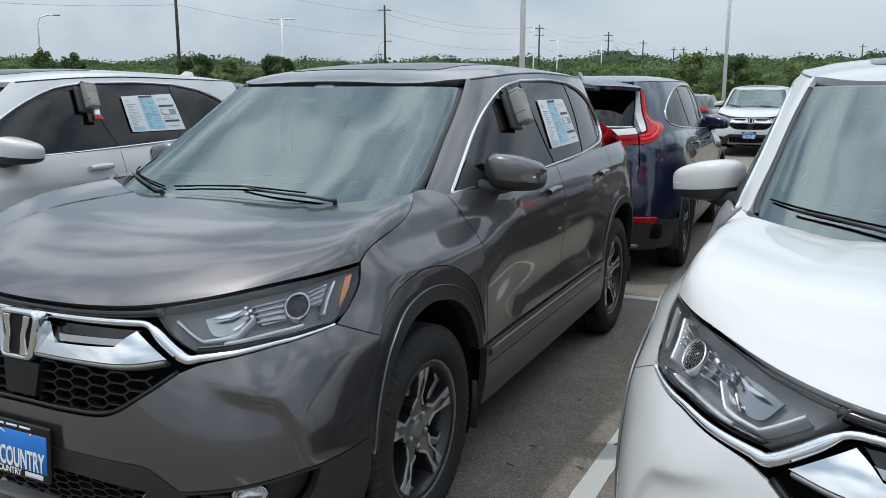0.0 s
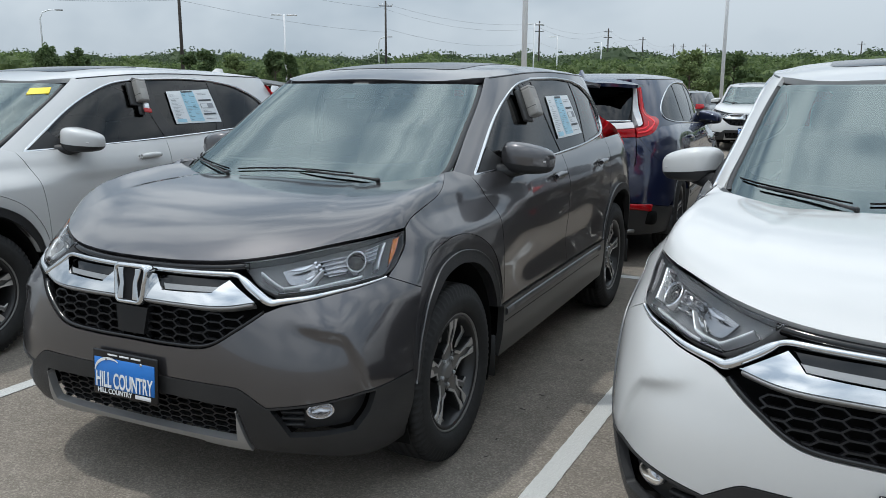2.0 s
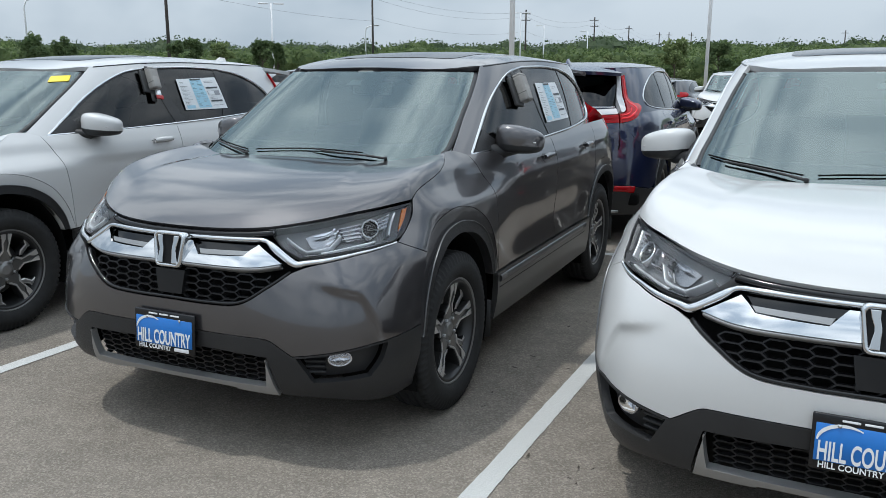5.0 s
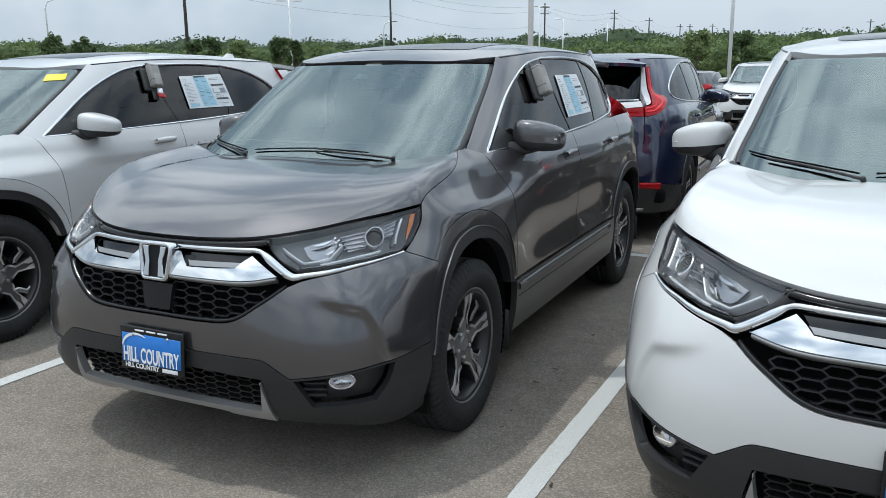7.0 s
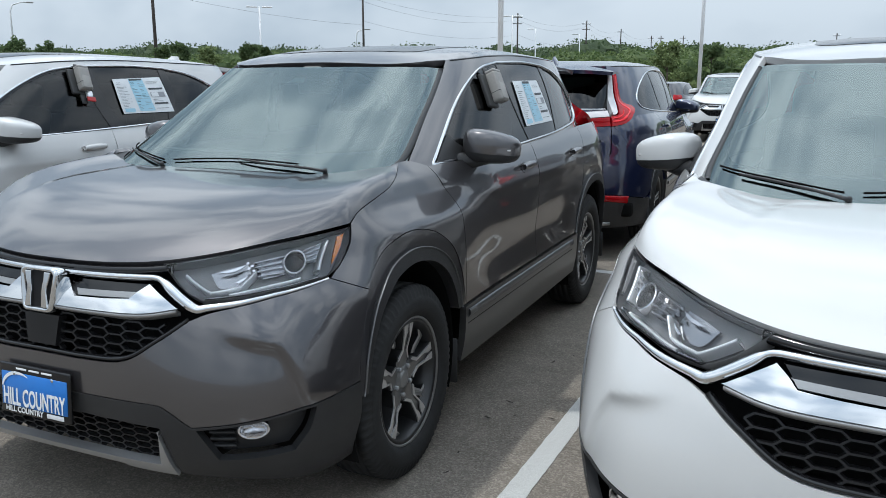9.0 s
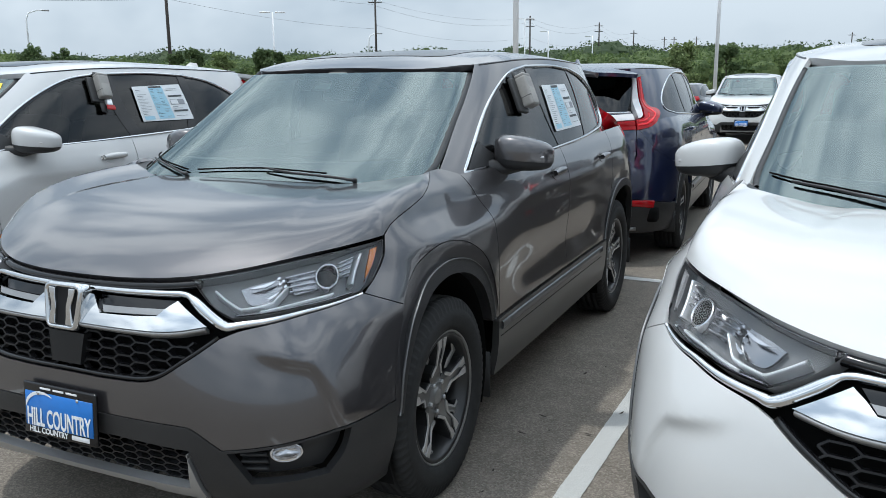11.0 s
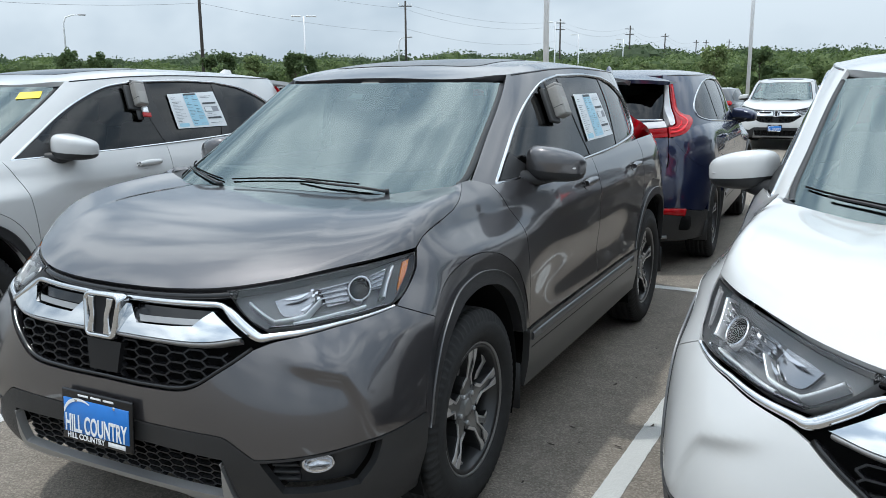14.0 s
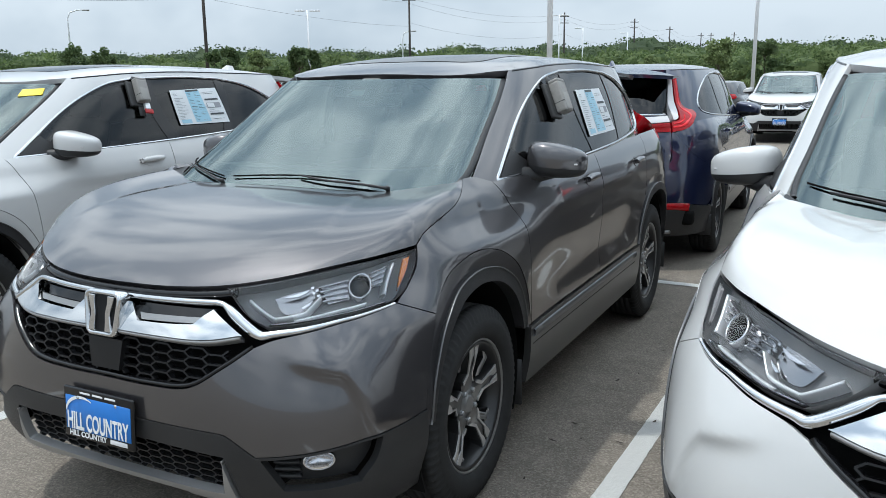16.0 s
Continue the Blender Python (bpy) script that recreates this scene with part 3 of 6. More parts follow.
def build_wheel(car, m):
    """The wheel on the car's left; its face looks along +x."""
    barrel = [(-0.11, 0.205), (-0.10, 0.215), (0.02, 0.205), (0.085, 0.224), (0.092, 0.232), (0.090, 0.240), (0.082, 0.242), (0.07, 0.236)]
    wheel = part("wheel", lathe_mesh("wheel", barrel, 64), ALLOYDARK, car)
    wheel.matrix_basis = m
    tread = [(0.082, 0.247), (0.097, 0.251), (0.111, 0.275), (0.115, 0.305), (0.112, 0.322), (0.108, 0.328), (0.107, 0.336), (0.100, 0.352), (0.088, 0.364)]
    for c in (0.055, 0.019, -0.019, -0.055):
        tread += [(c + 0.007, 0.3675), (c + 0.005, 0.3595), (c - 0.005, 0.3595), (c - 0.007, 0.3675)]
    tread = [(a, r + (0.0055 if r > 0.34 else 0)) for a, r in tread]
    tread += [(-0.088, 0.369), (-0.108, 0.340), (-0.115, 0.305), (-0.10, 0.25), (-0.085, 0.236)]
    tyre = part("tyre", tyre_mesh(tread), TYRE, wheel)
    part("rim_lip", lathe_mesh("rim_lip", [(0.060, 0.232), (0.084, 0.238), (0.092, 0.242), (0.095, 0.248), (0.088, 0.252)], 64), ALLOYMID, wheel)
    body = slab_mesh("spoke", [(0.040, -0.036), (0.074, -0.044), (0.092, -0.034), (0.120, -0.018), (0.190, -0.028), (0.246, -0.046), (0.248, 0.0), (0.246, 0.047), (0.190, 0.038), (0.122, 0.027), (0.095, 0.048), (0.074, 0.048), (0.040, 0.036)], 0.056, 0.076, 0.004)
    edge_a = slab_mesh("spoke_edge", [(0.245, 0.0035), (0.246, 0.046), (0.190, 0.0375), (0.122, 0.0265), (0.093, 0.0475), (0.080, 0.0470), (0.080, 0.040), (0.112, 0.0145), (0.165, 0.0215), (0.192, 0.006)], 0.061, 0.082, 0.030, 0.0018)
    edge_b = slab_mesh("spoke_edge", [(0.245, -0.0035), (0.192, -0.004), (0.165, -0.0115), (0.116, -0.0045), (0.084, -0.0235), (0.076, -0.034), (0.079, -0.0430), (0.093, -0.0335), (0.121, -0.0175), (0.190, -0.0275), (0.245, -0.045)], 0.061, 0.082, 0.030, 0.0018)
    step = slab_mesh("spoke_step", [(0.242, -0.085), (0.240, -0.018), (0.212, -0.008), (0.196, -0.030), (0.150, -0.026), (0.122, -0.044), (0.136, -0.060), (0.190, -0.056)], 0.030, 0.058, 0.002)
    for me, mats, turn in ((body, (SPOKEGREY, SPOKEGREY, ALLOYDARK), 14), (edge_a, (ALLOY, ALLOYMID, ALLOYDARK), 14), (edge_b, (ALLOY, ALLOYMID, ALLOYDARK), 14), (step, (ALLOYMID, ALLOY, ALLOYDARK), 50)):
        for m2 in mats:
            me.materials.append(m2)
        for k in range(5):
            s = new(me.name.split(".")[0], me)
            s.parent, s.matrix_basis = wheel, pose(0, 0, 0, 72 * k + turn)
    part("centre_cap", lathe_mesh("centre_cap", [(0.0, 0.074), (0.046, 0.070), (0.056, 0.062), (0.057, 0.036), (0.066, 0.034), (0.068, 0.026), (0.068, 0.0)], 32), ALLOYMID, wheel)
    nut = lathe_mesh("wheel_nut", [(0.03, 0.0095), (0.066, 0.0095), (0.070, 0.007), (0.070, 0.0)], 8, soft=False)
    nut.materials.append(SATIN)
    for k in range(5):
        a = radians(72 * k + 50)
        o = new("wheel_nut", nut)
        o.parent, o.matrix_basis = wheel, pose(0, 0.058 * math.cos(a), 0.058 * math.sin(a))
    part("brake_disc", lathe_mesh("brake_disc", [(-0.02, 0.0), (-0.02, 0.07), (-0.035, 0.075), (-0.035, 0.16), (-0.055, 0.16), (-0.055, 0.0)], 40), SATIN, wheel)
    part("wheel_back", lathe_mesh("wheel_back", [(-0.105, 0.0), (-0.105, 0.208)], 32), DARK, wheel)
    return wheel


def superblob(half, n=2.6, cut=None, rows=18, cols=28):
    """A rounded box; cut: keeps what is above (1) or below (-1) a height."""
    verts, faces = [], []
    for i in range(rows + 1):
        a = -math.pi / 2 + math.pi * i / rows
        for k in range(cols):
            b = 2 * math.pi * k / cols
            f = lambda c: math.copysign(abs(c) ** (2 / n), c)
            verts.append((half[0] * f(math.cos(a)) * f(math.cos(b)), half[1] * f(math.cos(a)) * f(math.sin(b)), half[2] * f(math.sin(a))))
    for i in range(rows):
        for k in range(cols):
            faces.append((i * cols + k, i * cols + (k + 1) % cols, (i + 1) * cols + (k + 1) % cols, (i + 1) * cols + k))
    bm = bmesh.new()
    vs = [bm.verts.new(v) for v in verts]
    for f in faces:
        try:
            bm.faces.new([vs[k] for k in f])
        except ValueError:
            pass
    bmesh.ops.remove_doubles(bm, verts=bm.verts, dist=1e-5)
    if cut:
        h, keep = cut
        bmesh.ops.bisect_plane(bm, geom=bm.verts[:] + bm.edges[:] + bm.faces[:], plane_co=(0, 0, h), plane_no=(0, 0, keep), clear_inner=True)
    for f in bm.faces:
        f.smooth = True
    return bm


def mirror_shell(half, sx, cut):
    """A door mirror's shell: rounded, slimmer towards its tip."""
    bm = superblob(half, 3.5, cut)
    for v in bm.verts:
        t = sx * v.co.x / half[0]
        if v.co.z > 0:
            v.co.z *= 1 - 0.20 * smooth(-0.3, 1.0, t)
        else:
            v.co.z *= 1 - 0.22 * smooth(-0.6, 1.0, t)
        v.co.y = v.co.y * (1 - 0.20 * max(0.0, t)) + 0.028 * t * t
        v.co.z -= 0.010 * t
    return bm


def honeycomb(name, surf, edge, off, wx=0.058, hz=0.034, bar=0.0045, deep=0.018):
    """Hexagonal bars inside an outline on a surface."""
    verts, faces, done = [], [], set()
    e = np.array(edge)
    lo, hi = e.min(0), e.max(0)
    hexes = [(dx * wx, dz * hz) for dx, dz in ((-0.62, 0), (-0.34, 0.5), (0.34, 0.5), (0.62, 0), (0.34, -0.5), (-0.34, -0.5))]
    segs = []
    for i in range(-2, int((hi[0] - lo[0]) / (0.96 * wx)) + 3):
        for j in range(-1, int((hi[1] - lo[1]) / hz) + 3):
            c = (lo[0] + i * 0.96 * wx, lo[1] + (j + (0.5 if i % 2 else 0)) * hz)
            for k in range(6):
                a = (c[0] + hexes[k][0], c[1] + hexes[k][1])
                b = (c[0] + hexes[(k + 1) % 6][0], c[1] + hexes[(k + 1) % 6][1])
                key = tuple(sorted((tuple(np.round(a, 3)), tuple(np.round(b, 3)))))
                if key not in done:
                    done.add(key)
                    segs.append((a, b))
    for a, b in segs:
        if not inside(edge, [a, b]).all():
            mid = ((a[0] + b[0]) / 2, (a[1] + b[1]) / 2)
            if not inside(edge, [mid]).all():
                continue
        a, b = np.array(a), np.array(b)
        d = (b - a) / np.linalg.norm(b - a)
        n = np.array((-d[1], d[0])) * bar
        k = len(verts)
        for p in (a - n, a + n, b + n, b - n):
            verts.append(on(surf, p[0], p[1], off))
        for p in (a - 1.5 * n, a + 1.5 * n, b + 1.5 * n, b - 1.5 * n):
            verts.append(on(surf, p[0], p[1], off - deep))
        faces += [(k + 3, k + 2, k + 1, k), (k, k + 1, k + 5, k + 4), (k + 1, k + 2, k + 6, k + 5), (k + 2, k + 3, k + 7, k + 6), (k + 3, k, k + 4, k + 7)]
    bm = bmesh.new()
    me = mesh_of(name, verts, faces, False)
    bm.from_mesh(me)
    bmesh.ops.recalc_face_normals(bm, faces=bm.faces)
    bm.to_mesh(me)
    bm.free()
    return me


def build_lamp(car, mirror):
    """A headlamp with its housing, projector, light guides and clear lens."""
    edge = outline(LAMP_TOP, LAMP_OUT, LAMP_LOW, LAMP_IN)
    lamp = part("headlight", panel_mesh("headlight", ring, edge, off=-0.055, depth=0.0, gap=0.002, mirror=mirror), HOUSING, car, "clear headlight with chrome projector and amber corner")
    wall = np.array(edge)
    a, b = on(ring, wall[:, 0], wall[:, 1], -0.004), on(ring, wall[:, 0], wall[:, 1], -0.06)
    n = len(wall)
    f = [(i, (i + 1) % n, n + (i + 1) % n, n + i) for i in range(n)]
    v = np.vstack([a, b]) * ((-1, 1, 1) if mirror else (1, 1, 1))
    part("lamp_wall", mesh_of("lamp_wall", v, f), HOUSING, lamp)
    part("lens", panel_mesh("lens", ring, edge, off=-0.001, depth=0.006, gap=0.003, mirror=mirror), LENS, lamp)
    def bar(name, path, half, lo, hi, mat):
        part(name, strip_mesh(name, ring, curve(path, 6), half, lo, hi, mirror=mirror), mat, lamp)
    def facet(name, edge_, off, mat, label=""):
        part(name, panel_mesh(name, ring, edge_, off=off, depth=0.008, mirror=mirror, step=0.012), mat, lamp, label)
    facet("reflector_bowl", outline([(0.530, 0.926), (0.565, 0.884), (0.62, 0.887)], [(0.62, 0.887), (0.652, 0.918), (0.640, 0.950)], [(0.640, 0.950), (0.58, 0.940), (0.530, 0.926)]), -0.040, BOWL)
    bar("light_guide", [(0.470, 0.911), (0.508, 0.886), (0.540, 0.867), (0.552, 0.863)], 0.0052, -0.05, -0.004, DRL)
    bar("light_guide", [(0.548, 0.863), (0.59, 0.869), (0.622, 0.876), (0.632, 0.880), (0.650, 0.898), (0.668, 0.916)], 0.0052, -0.05, -0.004, DRL)
    bar("light_guide", [(0.60, 0.857), (0.68, 0.870), (0.75, 0.881), (0.80, 0.889)], 0.0050, -0.05, -0.004, DRL)
    bar("guide_rail", [(0.535, 0.848), (0.62, 0.857), (0.74, 0.871), (0.86, 0.887)], 0.0040, -0.05, -0.010, BOWL)
    facet("reflector", [(0.560, 0.922), (0.60, 0.931), (0.634, 0.941), (0.626, 0.930), (0.606, 0.921), (0.580, 0.918)], -0.018, REFLECT)
    facet("reflector", [(0.612, 0.893), (0.630, 0.902), (0.647, 0.911), (0.638, 0.897), (0.622, 0.888)], -0.016, REFLECT)
    for k, (a, b) in enumerate(((0.634, 0.944), (0.648, 0.938), (0.640, 0.930), (0.655, 0.924))):
        facet("reflector", [(a, b), (a + 0.010, b + 0.002), (a + 0.012, b - 0.006), (a + 0.002, b - 0.008)], -0.012 - 0.004 * (k % 2), REFLECT)
    for k in range(4):
        bar("reflector_fin", [(0.655 + 0.006 * k, 0.945 - 0.0115 * k), (0.70, 0.951 - 0.013 * k), (0.750 - 0.001 * k, 0.958 - 0.0142 * k)], 0.0027, -0.05, -0.020 - 0.002 * k, REFLECT)
        bar("reflector_fin", [(0.810 + 0.004 * k, 0.967 - 0.0105 * k), (0.872 - 0.004 * k, 0.982 - 0.0135 * k)], 0.0032, -0.045, -0.014, REFLECT)
    facet("fin_plate", [(0.66, 0.953), (0.75, 0.966), (0.752, 0.912), (0.69, 0.902)], -0.036, BOWL)
    facet("fin_plate", [(0.815, 0.972), (0.88, 0.988), (0.862, 0.935), (0.825, 0.932)], -0.030, BOWL)
    ring_z = [(0.783 + 0.035 * math.cos(t), 0.938 + 0.031 * math.sin(t)) for t in np.linspace(0, 2 * math.pi, 28, endpoint=False)]
    part("projector_bezel", strip_mesh("projector_bezel", ring, ring_z, 0.0048, -0.05, -0.010, closed=True, mirror=mirror), REFLECT, lamp)
    bm = superblob((0.028, 0.028, 0.028), 2.0)
    q = on(ring, 0.783, 0.938, -0.036) * ((-1, 1, 1) if mirror else (1, 1, 1))
    bmesh.ops.transform(bm, matrix=pose(*q), verts=bm.verts)
    part("projector", bm, GLOSSBLACK, lamp)
    bar("corner_band", [(0.898, 0.988), (0.888, 0.965), (0.876, 0.940), (0.862, 0.906)], 0.0075, -0.05, -0.012, DRL)
    amber = outline([(0.930, 0.994), (0.958, 0.999)], [(0.958, 0.999), (0.938, 0.950), (0.900, 0.906)], [(0.900, 0.906), (0.916, 0.950), (0.930, 0.994)])
    facet("amber_marker", amber, -0.006, AMBER, "amber corner marker")


def word(name, text, size, width, material, parent):
    """A line of raised letters, drawn out to its width."""
    cu = bpy.data.curves.new(name, "FONT")
    cu.body, cu.size, cu.extrude, cu.align_x, cu.offset = text, size, 0.0006, "CENTER", 0.02 * size
    tmp = bpy.data.objects.new("tmp", cu)
    scene.collection.objects.link(tmp)
    bpy.context.view_layer.update()
    me = bpy.data.meshes.new_from_object(tmp.evaluated_get(bpy.context.evaluated_depsgraph_get()))
    bpy.data.objects.remove(tmp)
    wide = max(v.co.x for v in me.vertices) - min(v.co.x for v in me.vertices)
    me.transform(Matrix.Diagonal((width / wide, 1, 1, 1)))
    return part(name, me, material, parent)


def plate_part(car):
    """The dealer's display plate on the front bumper."""
    plate = part("display_plate", box_bm((0.314, 0.012, 0.168), (0, 0, 0), 0.006), GLOSSBLACK, car, "blue display plate in black frame")
    plate.matrix_basis = pose(-0.006, -0.952, 0.510, -4, 0, 0)
    blue = shader("plate_blue", (0.02, 0.16, 0.52), 0.35, var=0.05, scale=20)
    white = shader("plate_white", (0.8, 0.8, 0.8), 0.4)
    part("blue_field", box_bm((0.292, 0.004, 0.112), (0, -0.007, 0.0), 0.001, 1), blue, plate)
    verts, faces = [], []
    for k in range(25):
        t = math.pi * (0.06 + 0.60 * k / 24)
        w = 0.004 + 0.009 * math.sin(math.pi * k / 24)
        for r in (0.070, 0.070 + w):
            verts.append((-0.063 - r * math.cos(t) * 1.1, -0.0105, -0.004 + r * math.sin(t) * 0.8))
    faces = [(2 * k + 1, 2 * k, 2 * k + 2, 2 * k + 3) for k in range(24)]
    part("arc", mesh_of("arc", verts, faces, False), white, plate)
    w = word("plate_word", "HILL COUNTRY", 0.080, 0.276, white, plate)
    w.matrix_basis = pose(0, -0.0105, -0.051, 90, 0, 0)
    line = word("plate_line", "HILL COUNTRY", 0.026, 0.170, white, plate)
    line.matrix_basis = pose(-0.048, -0.0075, -0.076, 90, 0, 0)
    part("writing_bar", box_bm((0.075, 0.0016, 0.015), (0.090, -0.0065, -0.068), 0.0005, 1), white, plate)
    for z, x0, x1, n in ((0.070, -0.085, 0.085, 3),):
        for k in range(n):
            a = x0 + (x1 - x0) * k / n
            part("writing_bar", box_bm(((x1 - x0) / n - 0.010, 0.0016, 0.0065), (a + (x1 - x0) / n / 2, -0.0065, z), 0.0005, 1), white, plate)
    for x in (-0.085, 0.085):
        s = part("screw", lathe_mesh("screw", [(-0.004, 0.006), (-0.006, 0.004), (-0.0065, 0.0)], 12, "y"), CHROME, plate)
        s.matrix_basis = pose(x, -0.007, 0.054)


def loop_bar(name, rings, material, parent):
    """A closed bar through rings of 3D points, one ring to each line of its section."""
    r = np.stack([np.array(q, float) for q in rings], 1)
    m, c = r.shape[:2]
    faces = [(i * c + k, i * c + k + 1, ((i + 1) % m) * c + k + 1, ((i + 1) % m) * c + k) for i in range(m) for k in range(c - 1)]
    bm = bmesh.new()
    me = mesh_of(name, r.reshape(-1, 3), faces)
    bm.from_mesh(me)
    bmesh.ops.recalc_face_normals(bm, faces=bm.faces)
    bm.to_mesh(me)
    bm.free()
    return part(name, me, material, parent)


def emblem_part(car):
    """The maker's sign: a chrome frame of rounded corners round two upright bars on a dark field."""
    dark = shader("emblem_dark", (0.010, 0.010, 0.011), 0.5, spec=0.2)
    def tapered(grow):
        top, low, high, deep, r = 0.079 + grow, 0.067 + grow, 0.070 + grow, -0.074 - grow, 0.024 + 0.6 * grow
        pts = []
        for cx, cz, a0 in ((top - r, high - r, 0), (-top + r, high - r, 90), (-low + r, deep + r, 180), (low - r, deep + r, 270)):
            pts += [(cx + r * math.cos(radians(a0 + 15 * k)), cz + r * math.sin(radians(a0 + 15 * k))) for k in range(7)]
        return pts
    def at(grow, y):
        return [(x, y, z) for x, z in tapered(grow)]
    bm = bmesh.new()
    f = bm.faces.new([bm.verts.new((x, 0.010, z)) for x, z in tapered(-0.004)])
    g = bmesh.ops.extrude_face_region(bm, geom=[f])
    bmesh.ops.translate(bm, verts=[v for v in g["geom"] if isinstance(v, bmesh.types.BMVert)], vec=(0, -0.014, 0))
    bmesh.ops.recalc_face_normals(bm, faces=bm.faces)
    em = part("emblem", bm, dark, car, "chrome framed emblem")
    em.matrix_basis = pose(0.008, -0.908, 0.848, -10, 0, 0)
    loop_bar("emblem_frame", [at(0.0, 0.03), at(0.001, -0.004), at(-0.003, -0.012), at(-0.009, -0.014), at(-0.014, -0.010), at(-0.016, 0.0)], CHROME, em)
    for s in (-1, 1):
        mid = [(0.042, 0.054), (0.039, 0.030), (0.032, 0.006), (0.031, -0.008), (0.034, -0.030), (0.036, -0.058)]
        wide = [0.014, 0.0115, 0.0100, 0.0100, 0.0115, 0.014]
        ring_pts = [(s * (x + w), z) for (x, z), w in zip(mid, wide)] + [(s * (x - w), z) for (x, z), w in zip(reversed(mid), reversed(wide))]
        cx, cz = np.mean(ring_pts, 0)
        bar = bmesh.new()
        f = bar.faces.new([bar.verts.new((x, 0.0, z)) for x, z in ring_pts])
        g = bmesh.ops.extrude_face_region(bar, geom=[f])
        bmesh.ops.translate(bar, verts=[v for v in g["geom"] if isinstance(v, bmesh.types.BMVert)], vec=(0, -0.014, 0))
        bmesh.ops.recalc_face_normals(bar, faces=bar.faces)
        bmesh.ops.bevel(bar, geom=bar.edges[:], offset=0.0025, segments=2, affect="EDGES", profile=0.6)
        part("emblem_bar", bar, CHROME, em)


def build_cabin(car):
    """What shows through the glass: dash, wheel, seats, linings."""
    part("dashboard", box_bm((1.42, 0.55, 0.26), (0, 0.56, 1.02), 0.08, 3, (-8, 0, 0)), DASH, car)
    part("cabin_floor", box_bm((1.60, 3.1, 0.12), (0, 1.9, 0.42), 0.03), DARK, car)
    part("cabin_wall", box_bm((1.62, 0.05, 0.75), (0, 0.40, 0.70), 0.02), DARK, car)
    part("boot_lining", box_bm((1.45, 0.8, 0.5), (0, 3.0, 0.75), 0.05), DARK, car)
    wheel = part("steering_wheel", tube_mesh("steering_wheel", [(0.18 * math.cos(t), 0, 0.18 * math.sin(t)) for t in np.linspace(0, 2 * math.pi * 1.03, 30)], 0.017, 8), DASH, car)
    wheel.matrix_basis = pose(0.37, 0.98, 1.08, -24, 0, 0)
    part("wheel_hub", box_bm((0.30, 0.05, 0.10), (0, 0.02, -0.01), 0.03), DASH, wheel)
    for x in (-0.38, 0.38):
        for y in (1.42, 2.32):
            s = part("seat", box_bm((0.52, 0.50, 0.18), (x, y, 0.66), 0.07, 3), SEAT, car)
            part("seat_back", box_bm((0.50, 0.17, 0.62), (x, y + 0.30, 1.00), 0.07, 3, (-16, 0, 0)), SEAT, s)
            part("headrest", box_bm((0.27, 0.11, 0.18), (x, y + 0.42, 1.38), 0.05, 3, (-10, 0, 0)), SEAT, s)
    part("mirror_inside", box_bm((0.25, 0.03, 0.07), (0, 0.78, 1.46), 0.02), GLOSSBLACK, car)
    part("sensor_box", box_bm((0.10, 0.07, 0.05), (0.0, 0.70, 1.525), 0.012, 2, (30, 0, 0)), DASH, car)


